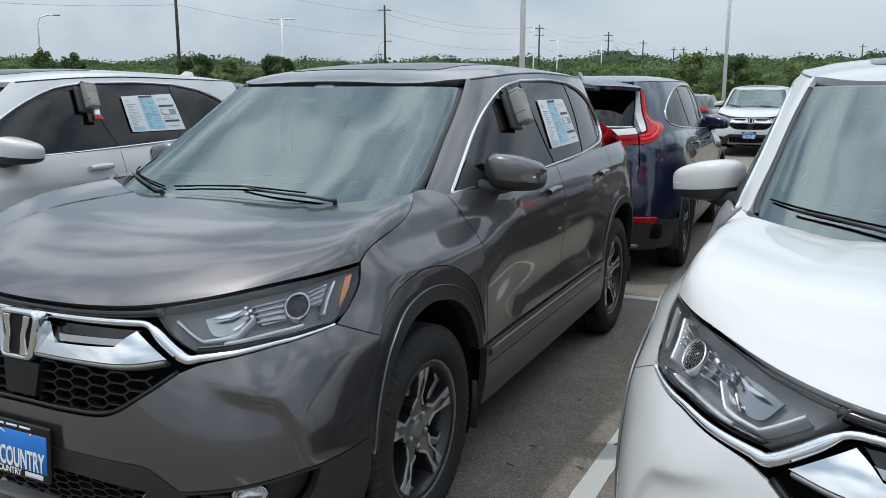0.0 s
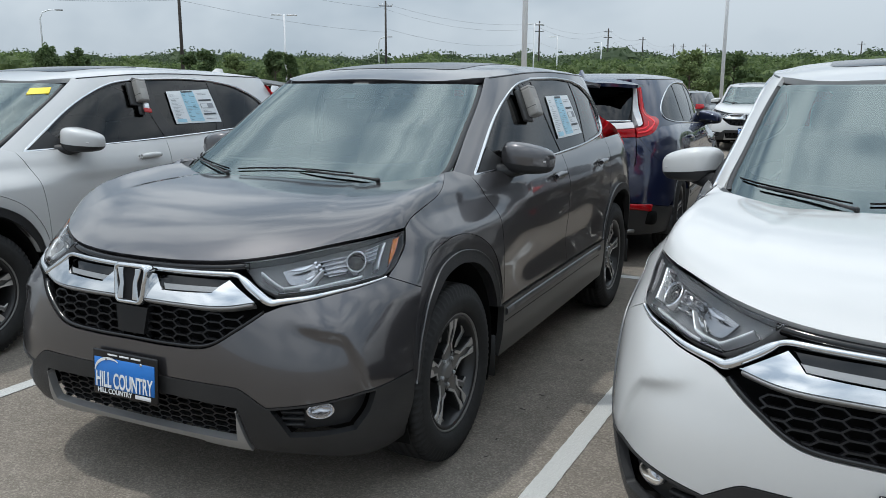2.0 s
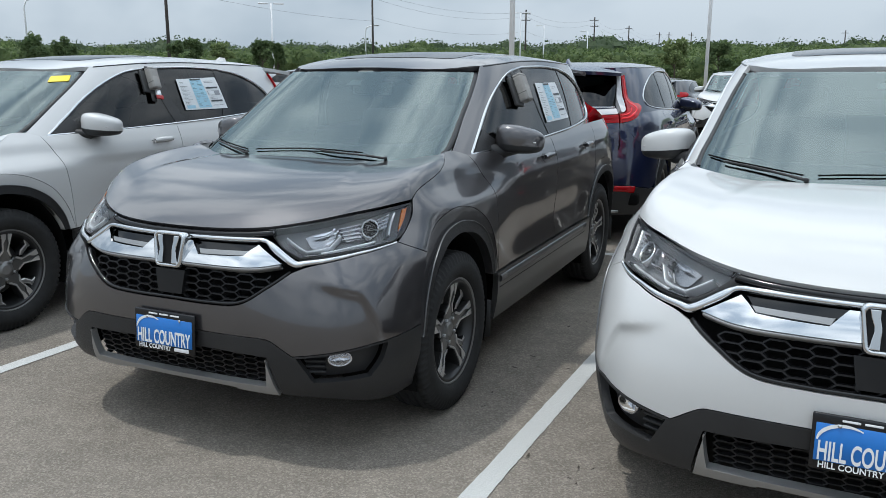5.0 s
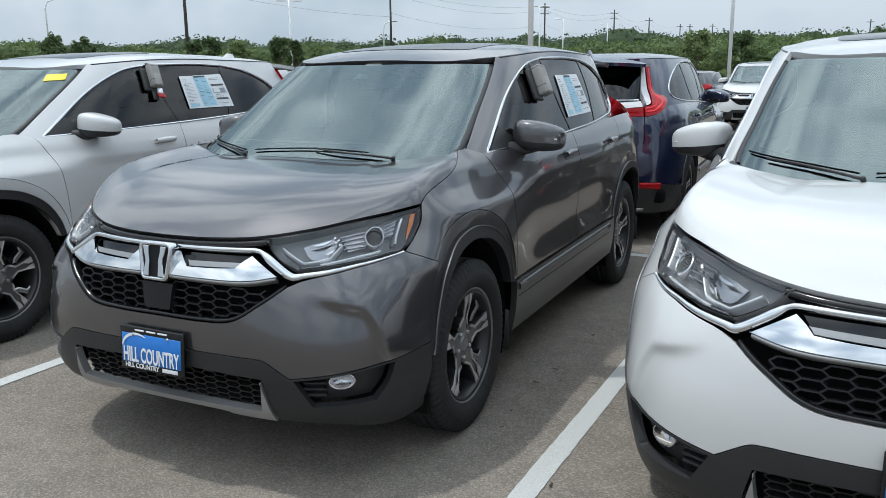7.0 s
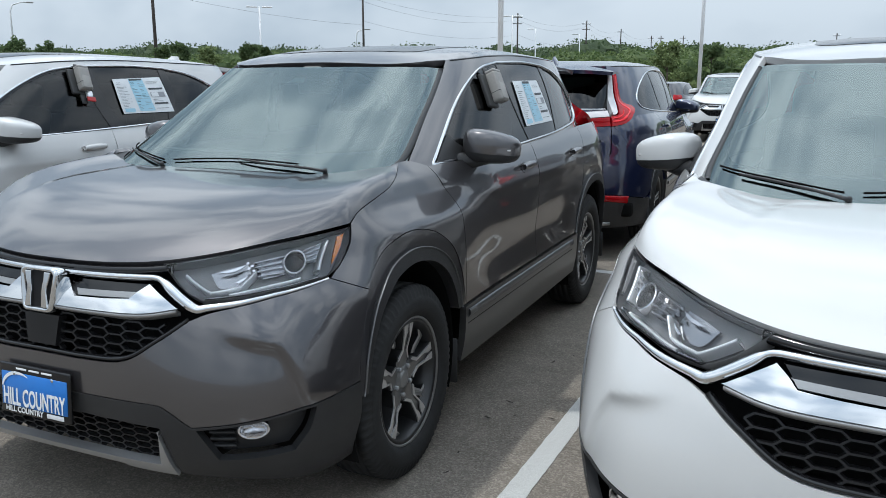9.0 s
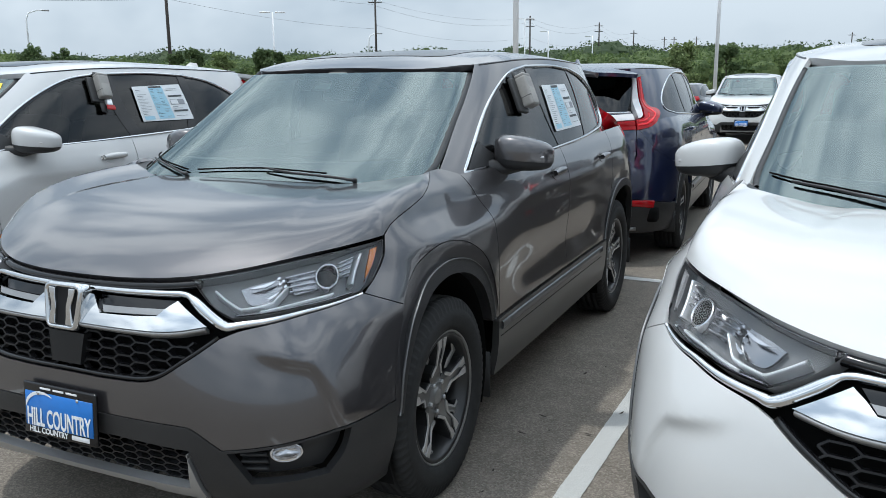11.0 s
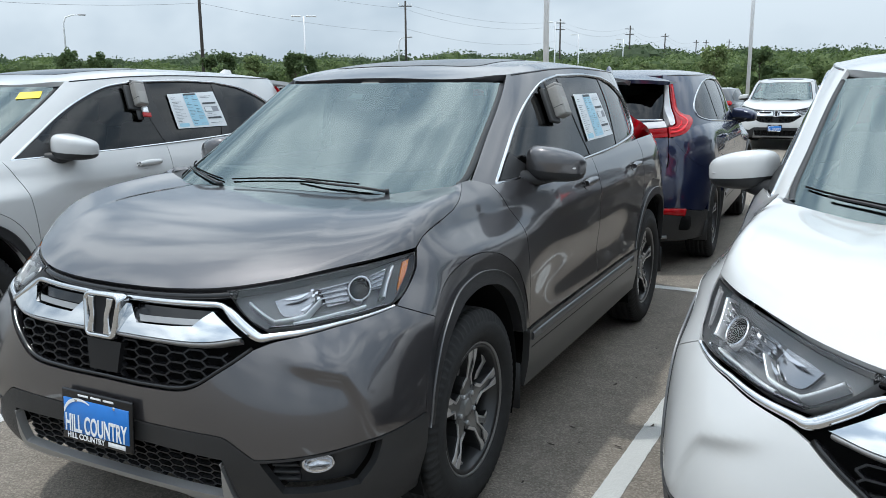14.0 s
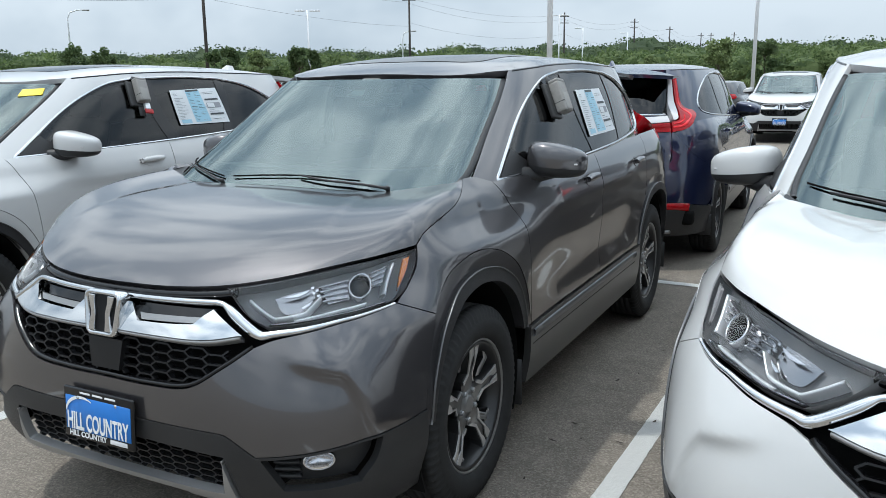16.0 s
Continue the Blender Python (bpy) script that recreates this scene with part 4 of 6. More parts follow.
def build_car(paint, cabin=True):
    car = new("suv")
    def sides(name, mat, surf, edge, label="", **k):
        return [part(name, panel_mesh(name, surf, edge, mirror=m, **k), mat, car, label) for m in (False, True)]
    # bonnet, cowl, roof
    ss = np.linspace(-1.56, 1.56, 131)
    rim = [(s, 0.0) for s in ss] + [(1.56, t) for t in (0.25, 0.5, 0.75)] + [(s, 1.0) for s in reversed(ss)] + [(-1.56, t) for t in (0.75, 0.5, 0.25)]
    part("bonnet", panel_mesh("bonnet", hood, rim, step=0.02, depth=0.02, gap=0.0025), paint, car)
    back = [(x, float(BACK_Y(x)) - 0.012) for x in np.linspace(0, 0.735, 16)]
    glassline = [tuple(green(w, 1.15)[:2]) for w in np.linspace(0, 0.495, 14)]
    part("scuttle", panel_mesh("scuttle", cowl, both(back + [(x, y) for x, y in reversed(glassline)]), depth=0.0, step=0.05), PLASTIC, car)
    top = [tuple(green(w, z)[:2]) for w, z in ROOFEDGE]
    tail = curve([top[-1], (0.58, 3.34), (0.3, 3.43), (0.0, 3.45)], 6)
    part("roof", panel_mesh("roof", roof, both(top + tail[1:]), step=0.05, depth=0.03, gap=0.001), paint, car)
    part("spoiler_underside", panel_mesh("spoiler_underside", roof, both([(0, 3.1), (0.60, 3.1), (0.575, 3.33), (0.3, 3.42), (0, 3.44)]), off=-0.03, depth=0.0, step=0.06), PLASTIC, car)
    part("sunroof", panel_mesh("sunroof", roof, both(outline([(0, 0.98), (0.34, 0.99)], [(0.34, 0.99), (0.40, 1.03), (0.42, 1.10)], [(0.42, 1.10), (0.42, 1.62)], [(0.42, 1.62), (0.40, 1.69), (0.34, 1.72)], [(0.34, 1.72), (0, 1.73)])[:-1] + [(0, 1.73)]), off=0.002, depth=0.006, step=0.06), GLOSSBLACK, car)
    fin = bmesh.new()
    vs = [fin.verts.new(v) for v in ((0, 3.02, 0.075), (0, 3.10, 0.07), (0.014, 2.90, 0.0), (0.022, 3.02, 0.0), (0.018, 3.12, 0.0), (-0.014, 2.90, 0.0), (-0.022, 3.02, 0.0), (-0.018, 3.12, 0.0), (0, 2.87, 0.0))]
    for f in ((8, 2, 0), (2, 3, 0), (3, 4, 1, 0), (8, 0, 5), (5, 0, 6), (6, 0, 1, 7), (4, 7, 1)):
        fin.faces.new([vs[k] for k in f]).smooth = True
    bmesh.ops.recalc_face_normals(fin, faces=fin.faces)
    part("aerial_fin", fin, paint, car).matrix_basis = pose(0, 0, 1.625)
    # nose
    bumper = outline([GRILLE_LOW[0], *GRILLE_LOW[1:]], BUMPER_TOP, [BUMPER_TOP[-1], *side([(-0.393, 0.817)])], side([(-0.393, 0.817), (-0.462, 0.66), (-0.482, 0.535)]), *[list(reversed(s)) for s in reversed(CLAD_TOP)])
    part("front_bumper", panel_mesh("front_bumper", ring, both(bumper), step=0.013, depth=0.02), paint, car)
    corner = side([(-0.45, 0.25)])[0]
    lower = outline(*CLAD_TOP, [CLAD_SIDE, *side([(-0.46, 0.38)]), corner], [corner, (0.82, 0.228), (0.62, 0.278), (0.462, 0.293)], [(0.462, 0.293), (0.424, 0.455)], [(0.424, 0.455), (0.2, 0.462), (0.0, 0.463)])
    part("lower_bumper", panel_mesh("lower_bumper", ring, both(lower), holes=[FOG, flip(FOG)], off=0.004, depth=0.03), PLASTIC, car, "unpainted black lower bumper")
    skid = outline([(0, 0.328), (0.414, 0.332)], [(0.414, 0.332), (0.422, 0.446)], [(0.421, 0.446), (0.456, 0.292)], [(0.456, 0.292), (0.30, 0.296), (0.26, 0.304), (0.0, 0.304)])
    part("skid_plate", panel_mesh("skid_plate", ring, both(skid), off=0.012, depth=0.03), SATIN, car, "satin silver skid plate")
    intake = both(outline([(0, 0.466), (0.42, 0.458)], [(0.42, 0.458), (0.414, 0.326)], [(0.414, 0.326), (0, 0.32)]))
    part("lower_grille", honeycomb("lower_grille", ring, intake, -0.02, 0.050, 0.025, 0.0024), MESHBLACK, car)
    part("intake_back", panel_mesh("intake_back", ring, both([(0, 0.50), (0.45, 0.49), (0.47, 0.31), (0, 0.31)]), off=-0.07, depth=0.0, step=0.08), DARK, car)
    opening = both([(0, float(hood_z(0)) - 0.004)] + below_hood(np.linspace(0.04, 0.42, 8), 0.004) + [(0.50, 0.80)] + list(reversed(GRILLE_LOW)))
    part("grille_back", panel_mesh("grille_back", ring, both([(0, float(hood_z(0)) + 0.004)] + below_hood(np.linspace(0.04, 0.45, 8), -0.004) + [(0.56, 0.80), (0.45, 0.68), (0.33, 0.62), (0, 0.61)]), off=-0.075, depth=0.0, step=0.05), DARK, car)
    mesh_edge = both(outline([(0, 0.782), (0.25, 0.780), (0.40, 0.775)], [(0.40, 0.775), (0.44, 0.752), (0.33, 0.668)], [(0.33, 0.668), (0.15, 0.655), (0, 0.655)]))
    part("grille_mesh", honeycomb("grille_mesh", ring, mesh_edge, -0.018, 0.062, 0.030, 0.0026), MESHBLACK, car, "gloss black honeycomb grille")
    part("radar_cover", panel_mesh("radar_cover", ring, both(outline([(0, 0.765), (0.075, 0.765)], [(0.075, 0.765), (0.06, 0.665)], [(0.06, 0.665), (0, 0.665)])), off=-0.004, depth=0.03, step=0.03), MESHBLACK, car)
    part("grille_lip", strip_mesh("grille_lip", ring, both(curve(GRILLE_LOW, 6))[:0] + [(-u, v + 0.008) for u, v in reversed(curve(GRILLE_LOW, 6))] + [(u, v + 0.008) for u, v in curve(GRILLE_LOW, 6)[1:]], 0.008, -0.03, -0.002), GLOSSBLACK, car)
    part("grille_hood_lip", strip_mesh("grille_hood_lip", ring, [(w, float(hood_z(w)) - 0.014) for w in np.linspace(-0.42, 0.42, 40)], 0.011, -0.03, -0.006), GLOSSBLACK, car)
    for m in (False, True):
        def wingsurf(w, z):
            p = ring(w, z)
            return p - np.stack([0 * p[..., 0], 0.003 + (0.016 - 0.008 * smooth(0.30, 0.48, np.abs(w))) * np.clip((0.888 - p[..., 2]) / 0.085, 0, 1.2), 0 * p[..., 0]], -1)
        wing = outline([(0.03, 0.803), (0.22, 0.802), (0.374, 0.803), (0.476, 0.819)], [(0.476, 0.819), (0.43, 0.850), (0.376, 0.885)], [(0.376, 0.885), (0.35, 0.866), (0.328, 0.844)], [(0.328, 0.844), (0.25, 0.840), (0.14, 0.838)], [(0.14, 0.838), (0.118, 0.862), (0.095, 0.885)], [(0.095, 0.885), (0.03, 0.886)])
        part("chrome_wing", panel_mesh("chrome_wing", wingsurf, wing, depth=0.05, step=0.014, mirror=m), CHROME, car, "chrome grille bar")
        under = curve([(0.035, 0.800), (0.22, 0.799), (0.374, 0.800), (0.470, 0.815)], 6)
        part("wing_underside", strip_mesh("wing_underside", wingsurf, under, 0.007, -0.04, -0.002, mirror=m), SATIN, car)
        part("wing_ledge", panel_mesh("wing_ledge", ring, outline([(0.135, 0.836), (0.33, 0.842)], [(0.33, 0.842), (0.345, 0.862)], [(0.345, 0.862), (0.125, 0.858)]), off=-0.006, depth=0.03, step=0.02, mirror=m), SATIN, car)
        part("wing_slot", panel_mesh("wing_slot", ring, outline([(0.09, 0.858), (0.345, 0.862)], [(0.345, 0.862), (0.37, 0.892)], [(0.37, 0.892), (0.09, 0.890)]), off=-0.03, depth=0.01, step=0.03, mirror=m), GLOSSBLACK, car)
        trim = outline([(0.0, 0.899), (0.20, 0.901), (0.372, 0.903)], [(0.372, 0.903), (0.395, 0.899), (0.415, 0.888)], [(0.415, 0.888), (0.459, 0.855), (0.500, 0.826)], [(0.500, 0.826), (0.520, 0.818), (0.545, 0.822)], [(0.545, 0.822), (0.64, 0.836), (0.76, 0.855), (0.885, 0.875)])[:-1] + [(0.885, 0.875)]
        part("chrome_trim", strip_mesh("chrome_trim", ring, trim, lambda t: 0.0078 + 0.0060 * smooth(0.30, 0.42, t) - 0.0090 * smooth(0.55, 1.0, t), -0.03, 0.001, mirror=m, flat=0.9), CHROME, car, "chrome strip under the headlight")
        build_lamp(car, m)
        f = FOG
        part("fog_recess", panel_mesh("fog_recess", ring, f, off=-0.05, depth=0.0, gap=-0.003, mirror=m), PLASTIC, car)
        for z in (0.385, 0.41, 0.435):
            part("fog_slat", strip_mesh("fog_slat", ring, curve([(0.545, z), (0.58, z), (0.615, z)], 3), 0.006, -0.05, -0.03, mirror=m), PLASTIC, car)
        fog = part("fog_light", lathe_mesh("fog_light", [(0.02, 0.050), (-0.004, 0.050), (-0.008, 0.046), (0.0, 0.040), (0.012, 0.030), (0.018, 0.0)], 28, "y"), REFLECT, car, "round fog light with chrome reflector")
        q = on(ring, 0.664, 0.450, -0.018) * ((-1, 1, 1) if m else (1, 1, 1))
        fog.matrix_basis = pose(*q, 0, 0, -38 if m else 38) @ Matrix.Diagonal((0.98, 1, 0.62, 1))
        part("fog_lens", lathe_mesh("fog_lens", [(-0.005, 0.046), (-0.010, 0.030), (-0.012, 0.0)], 28, "y"), LENS, fog)
        # sides
        wing_edge = outline([BUMPER_TOP[-1], (0.905, 0.888), (0.940, 0.916), (0.978, 0.963), (0.990, float(hood_z(0.990)))], [(float(w), float(hood_z(w))) for w in np.linspace(0.990, 1.565, 18)],
                            [(1.565, float(hood_z(1.565))), *side([(0.25, 1.178), (0.34, 1.152)])], side(DOORGAP), side([q for q in reversed(ARCH_OUT) if q[1] >= 0.556 and not (q[0] < 0 and q[1] < 0.8)]), [side([(-0.393, 0.817)])[0], BUMPER_TOP[-1]])
        part("front_wing", panel_mesh("front_wing", ring, wing_edge, depth=0.02, mirror=m), paint, car)
        def flange(w, z):
            p = ring(w, z)
            y0 = np.where(p[..., 1] < 1.3, AXLES[0], BASE)
            d = np.hypot(p[..., 1] - y0, p[..., 2] - 0.375)
            return p - np.stack([0.024 * np.clip((0.585 - d) / 0.15, 0, 1) * smooth(0.55, 0.75, p[..., 2]), 0 * d, 0 * d], -1)
        arch = outline(side(ARCH_OUT), side([ARCH_OUT[-1], ARCH_IN[0]]), side(ARCH_IN), side([ARCH_IN[-1], ARCH_OUT[0]]))
        part("arch_flange", panel_mesh("arch_flange", flange, arch, off=0.001, depth=0.05, mirror=m), paint, car)
        arch2 = outline(side(shift(REAR_OUT, BASE)), side(shift([REAR_OUT[-1], REAR_IN[0]], BASE)), side(shift(REAR_IN, BASE)), side(shift([REAR_IN[-1], REAR_OUT[0]], BASE)))
        part("arch_flange", panel_mesh("arch_flange", flange, arch2, off=0.001, depth=0.05, mirror=m), paint, car)
        mid = [(0.45 * a[0] + 0.55 * b[0], 0.45 * a[1] + 0.55 * b[1]) for a, b in zip(ARCH_OUT, reversed(ARCH_IN))]
        part("arch_lip", panel_mesh("arch_lip", ring, outline(side(mid), side([mid[-1], ARCH_IN[0]]), side(ARCH_IN), side([ARCH_IN[-1], mid[0]])), off=0.003, depth=0.05, mirror=m), PLASTIC, car, "black plastic wheel arch lip")
        part("arch_edge", strip_mesh("arch_edge", ring, side(curve(mid, 6)), 0.0022, 0.002, 0.0085, mirror=m), SILLBAND, car)
        mid = [(0.45 * a[0] + 0.55 * b[0], 0.45 * a[1] + 0.55 * b[1]) for a, b in zip(shift(REAR_OUT, BASE), reversed(shift(REAR_IN, BASE)))]
        part("arch_lip", panel_mesh("arch_lip", ring, outline(side(mid), side([mid[-1], shift(REAR_IN, BASE)[0]]), side(shift(REAR_IN, BASE)), side([shift(REAR_IN, BASE)[-1], mid[0]])), off=0.009, depth=0.03, mirror=m), PLASTIC, car)
        part("arch_edge", strip_mesh("arch_edge", ring, side(curve(mid, 6)), 0.0022, 0.002, 0.0085, mirror=m), SILLBAND, car)
        door = part("front_door", panel_mesh("front_door", ring, outline(side([DOORGAP[0], (0.9, 1.162), BGAP[0]]), side(BGAP), side([BGAP[-1], DOORGAP[-1]]), side(list(reversed(DOORGAP)))), depth=0.02, gap=0.003, mirror=m), paint, car)
        rear_edge = [(2.215, 0.556), (2.25, 0.70), (2.335, 0.815), (2.42, 0.95), (2.48, 1.10), (2.50, 1.205)]
        door2 = part("rear_door", panel_mesh("rear_door", ring, outline(side([BGAP[0], (2.0, 1.19), (2.50, 1.205)]), side(list(reversed(rear_edge))), side([rear_edge[0], BGAP[-1]]), side(list(reversed(BGAP)))), depth=0.02, gap=0.003, mirror=m), paint, car)
        for d, y in ((door, 1.27), (door2, 2.22)):
            hp = curve([(FRONT + y - 0.09, 1.064), (FRONT + y, 1.068), (FRONT + y + 0.09, 1.068)], 5)
            part("door_handle", strip_mesh("door_handle", ring, hp, lambda t: 0.012 + 0.005 * math.sin(math.pi * t), 0.012, 0.034, mirror=m), paint, d)
            part("handle_cup", panel_mesh("handle_cup", ring, [(FRONT + y - 0.02 + 0.065 * math.cos(t), 1.064 + 0.032 * math.sin(t)) for t in np.linspace(0, 2 * math.pi, 20, endpoint=False)], off=0.003, depth=0.004, step=0.03, mirror=m), paint, d)
            for dy in (-0.085, 0.08):
                part("handle_foot", strip_mesh("handle_foot", ring, [(FRONT + y + dy - 0.012, 1.066), (FRONT + y + dy + 0.012, 1.066)], 0.009, -0.002, 0.016, mirror=m), paint, d)
        quarter = outline(side([(2.50, 1.205), (2.85, 1.21), (3.18, 1.205)]), [side([(3.18, 1.205)])[0], (4.70, 1.165), (4.84, 1.112)], [(4.84, 1.112), side([(3.40, 1.00)])[0], *side([(3.34, 0.93), (3.03, 0.785)])],
                          side(shift([q for q in reversed(REAR_OUT) if q[0] < 0.30 and q[0] > -0.32], BASE)), side([(2.36, 0.841), (2.42, 0.95), (2.48, 1.10), (2.50, 1.205)]))
        part("rear_wing", panel_mesh("rear_wing", ring, quarter, depth=0.02, mirror=m), paint, car)
        if not m:
            flap = outline(side([(2.93, 1.075), (3.10, 1.07)]), side([(3.10, 1.07), (3.12, 1.06), (3.12, 0.93)]), side([(3.12, 0.93), (2.96, 0.925)]), side([(2.96, 0.925), (2.92, 0.95), (2.93, 1.075)]))
            part("fuel_flap_gap", strip_mesh("fuel_flap_gap", ring, flap, 0.0022, -0.004, 0.0012, closed=True), DARK, car)
        seam = [(3.40, 1.00), (3.34, 0.93), (3.03, 0.785)]
        bump2 = outline([side([(3.40, 1.00)])[0], (4.84, 1.112), (4.862, 1.112)], [(4.862, 1.112), (4.868, 0.95), (4.89, 0.87), (5.0, 0.79), (5.46, 0.77)], [(5.46, 0.77), (5.46, 0.56)], [(5.46, 0.56), (4.9, 0.56), (4.62, 0.52), (4.5, 0.50)], [(4.5, 0.50)] + side([(BASE + 0.425, 0.56), (BASE + 0.38, 0.75), (3.03, 0.785)]), side(list(reversed(seam))))
        part("rear_bumper", panel_mesh("rear_bumper", ring, bump2, depth=0.02, gap=0.0008, mirror=m), paint, car)
        low2 = outline([(5.46, 0.555), (4.9, 0.555), (4.62, 0.515), (4.5, 0.495)], [(4.5, 0.495), side([(BASE + 0.43, 0.48)])[0], side([(BASE + 0.42, 0.27)])[0]], [side([(BASE + 0.42, 0.27)])[0], (4.8, 0.27), (5.46, 0.29)], [(5.46, 0.29), (5.46, 0.555)])
        part("rear_lower_bumper", panel_mesh("rear_lower_bumper", ring, low2, off=0.004, depth=0.02, gap=0.0, mirror=m), PLASTIC, car)
        part("rear_reflector", strip_mesh("rear_reflector", ring, curve([(4.715, 0.508), (4.80, 0.520), (4.90, 0.528)], 5), lambda t: 0.032 - 0.008 * t, 0.0, 0.012, mirror=m), REDLENS, car)
        part("rear_skid", strip_mesh("rear_skid", ring, [(w, 0.310) for w in np.linspace(4.85, 5.46, 12)], 0.014, 0.0, 0.018, mirror=m), SATIN, car)
        # tail lamps
        def corner_surf(w, z):
            z = np.asarray(z, float) + 0 * np.asarray(w, float)
            p = ring(w, np.minimum(z, 1.15))
            s = np.clip((z - 1.15) / 0.14, 0, 1) ** 2
            return np.stack([p[..., 0] * (1 - 0.15 * s), p[..., 1] - 0.10 * s, z], -1)
        def lamp_surf(w, z):
            w, z = np.broadcast_arrays(np.asarray(w, float), np.asarray(z, float))
            k = smooth(1.17, 1.36, z)[..., None]
            p = ring(w, np.minimum(z, 1.20)) * (1 - k) + green(2 - (5.46 - w) / 1.4, np.maximum(z, 1.05)) * k
            return np.stack([p[..., 0], p[..., 1], z], -1)
        red = outline([(4.786, 1.548), (4.753, 1.547)], [(4.753, 1.547), (4.742, 1.42), (4.726, 1.325), (4.698, 1.288), (4.645, 1.274)], [(4.645, 1.274), (4.614, 1.240), (4.640, 1.192), (4.74, 1.137), (4.862, 1.112)], [(4.862, 1.112), (4.852, 1.19)], [(4.852, 1.19), (4.80, 1.198), (4.772, 1.214)], [(4.772, 1.214), (4.764, 1.29), (4.778, 1.42), (4.786, 1.548)])
        tl = part("tail_light", panel_mesh("tail_light", lamp_surf, red, off=0.016, depth=0.11, step=0.014, mirror=m), REDLENS, car, "red tail light wrapping the corner")
        part("lamp_band", strip_mesh("lamp_band", lamp_surf, curve([(4.85, 1.150), (4.77, 1.160), (4.695, 1.196), (4.668, 1.232), (4.70, 1.262), (4.742, 1.30), (4.757, 1.41), (4.766, 1.53)], 6), 0.008, 0.012, 0.020, mirror=m), BRIGHTRED, tl)
        part("lamp_band", strip_mesh("lamp_band", lamp_surf, curve([(4.84, 1.175), (4.78, 1.184), (4.735, 1.208), (4.728, 1.24)], 6), 0.005, 0.012, 0.020, mirror=m), BRIGHTRED, tl)
        clear = outline([(4.790, 1.548), (4.822, 1.54)], [(4.822, 1.54), (4.826, 1.40), (4.828, 1.205)], [(4.828, 1.205), (4.80, 1.208), (4.780, 1.222)], [(4.780, 1.222), (4.773, 1.30), (4.786, 1.42), (4.790, 1.548)])
        part("clear_lamp", panel_mesh("clear_lamp", lamp_surf, clear, off=0.015, depth=0.05, step=0.014, mirror=m), PALELENS, tl)
        gate = outline([(4.868, 1.117), (5.06, 1.112), (5.20, 1.120)], [(5.20, 1.120), (5.18, 1.172)], [(5.18, 1.172), (4.868, 1.190)], [(4.868, 1.190), (4.868, 1.117)])
        part("gate_clear", panel_mesh("gate_clear", corner_surf, outline([(4.868, 1.192), (5.18, 1.174)], [(5.18, 1.174), (5.10, 1.225)], [(5.10, 1.225), (4.868, 1.238)], [(4.868, 1.238), (4.868, 1.192)]), off=0.014, depth=0.025, mirror=m), PALELENS, tl)
        part("gate_lamp", panel_mesh("gate_lamp", corner_surf, gate, off=0.012, depth=0.025, mirror=m), REDLENS, tl)
        part("gate_chrome", strip_mesh("gate_chrome", corner_surf, [(w, 1.250) for w in np.linspace(4.875, 5.46, 10)], 0.005, 0.0, 0.014, mirror=m), CHROME, car)
        # sill
        sill = outline(side([(0.41, 0.550), (1.45, 0.550), (2.25, 0.550)]), side([(2.25, 0.550), (2.26, 0.42), (2.25, 0.305)]), side([(2.25, 0.305), (1.4, 0.300), (0.40, 0.305)]), side([(0.40, 0.305), (0.415, 0.42), (0.41, 0.550)]))
        part("sill_cladding", panel_mesh("sill_cladding", ring, sill, off=0.010, depth=0.03, mirror=m), SILL, car, "dark grey sill trim")
        part("sill_strip", strip_mesh("sill_strip", ring, side([(0.44 + 0.1 * k, 0.515) for k in range(18)]), 0.017, 0.008, 0.020, mirror=m), SILLBAND, car)
        part("sill_groove", strip_mesh("sill_groove", ring, side([(0.44 + 0.1 * k, 0.468) for k in range(18)]), 0.0022, 0.006, 0.0115, mirror=m), DARK, car)
        # glasshouse
        roofline = [(w, z + 0.002) for w, z in ROOFEDGE if 0.515 < w < 1.545]
        frame_edge = outline([(0.515, roofline[0][1] - 0.004), (0.511, 1.50), (0.502, 1.35), (0.500, 1.20), (0.502, 1.06)], [(0.502, 1.06), (1.545, 1.06)], [(1.545, 1.06), (1.545, 1.20), (1.545, 1.40), (1.545, roofline[-1][1])]) + list(reversed(roofline))
        part("side_frame", panel_mesh("side_frame", green, frame_edge, holes=[DLO], depth=0.02, gap=0.0, wide=1.6, mirror=m), paint, car)
        part("window_chrome", strip_mesh("window_chrome", green, DLO, 0.0075, -0.006, 0.006, wide=1.6, closed=True, mirror=m), CHROME, car, "chrome window surround")
        part("roof_moulding", strip_mesh("roof_moulding", green, [(w, z - 0.004) for w, z in ROOFEDGE if 0.52 < w < 1.53], 0.0045, -0.01, 0.0035, wide=1.6, mirror=m), GLOSSBLACK, car)
        panes = [outline([(0.562, 1.158), (0.566, 1.27), (0.580, 1.39), (0.608, 1.48), (0.655, 1.543), (0.735, 1.574)], [(0.735, 1.574), (0.80, 1.38), (0.862, 1.184)], [(0.862, 1.184), (0.565, 1.158)]),
                 outline([(0.79, 1.578), (0.95, 1.586), (1.10, 1.575)], [(1.10, 1.575), (1.085, 1.38), (1.055, 1.206)], [(1.055, 1.206), (0.90, 1.188)], [(0.90, 1.188), (0.84, 1.38), (0.79, 1.578)]),
                 outline([(1.135, 1.565), (1.228, 1.53), (1.312, 1.445), (1.346, 1.35), (1.325, 1.277), (1.25, 1.238)], [(1.25, 1.238), (1.09, 1.213)], [(1.09, 1.213), (1.12, 1.38), (1.135, 1.565)])]
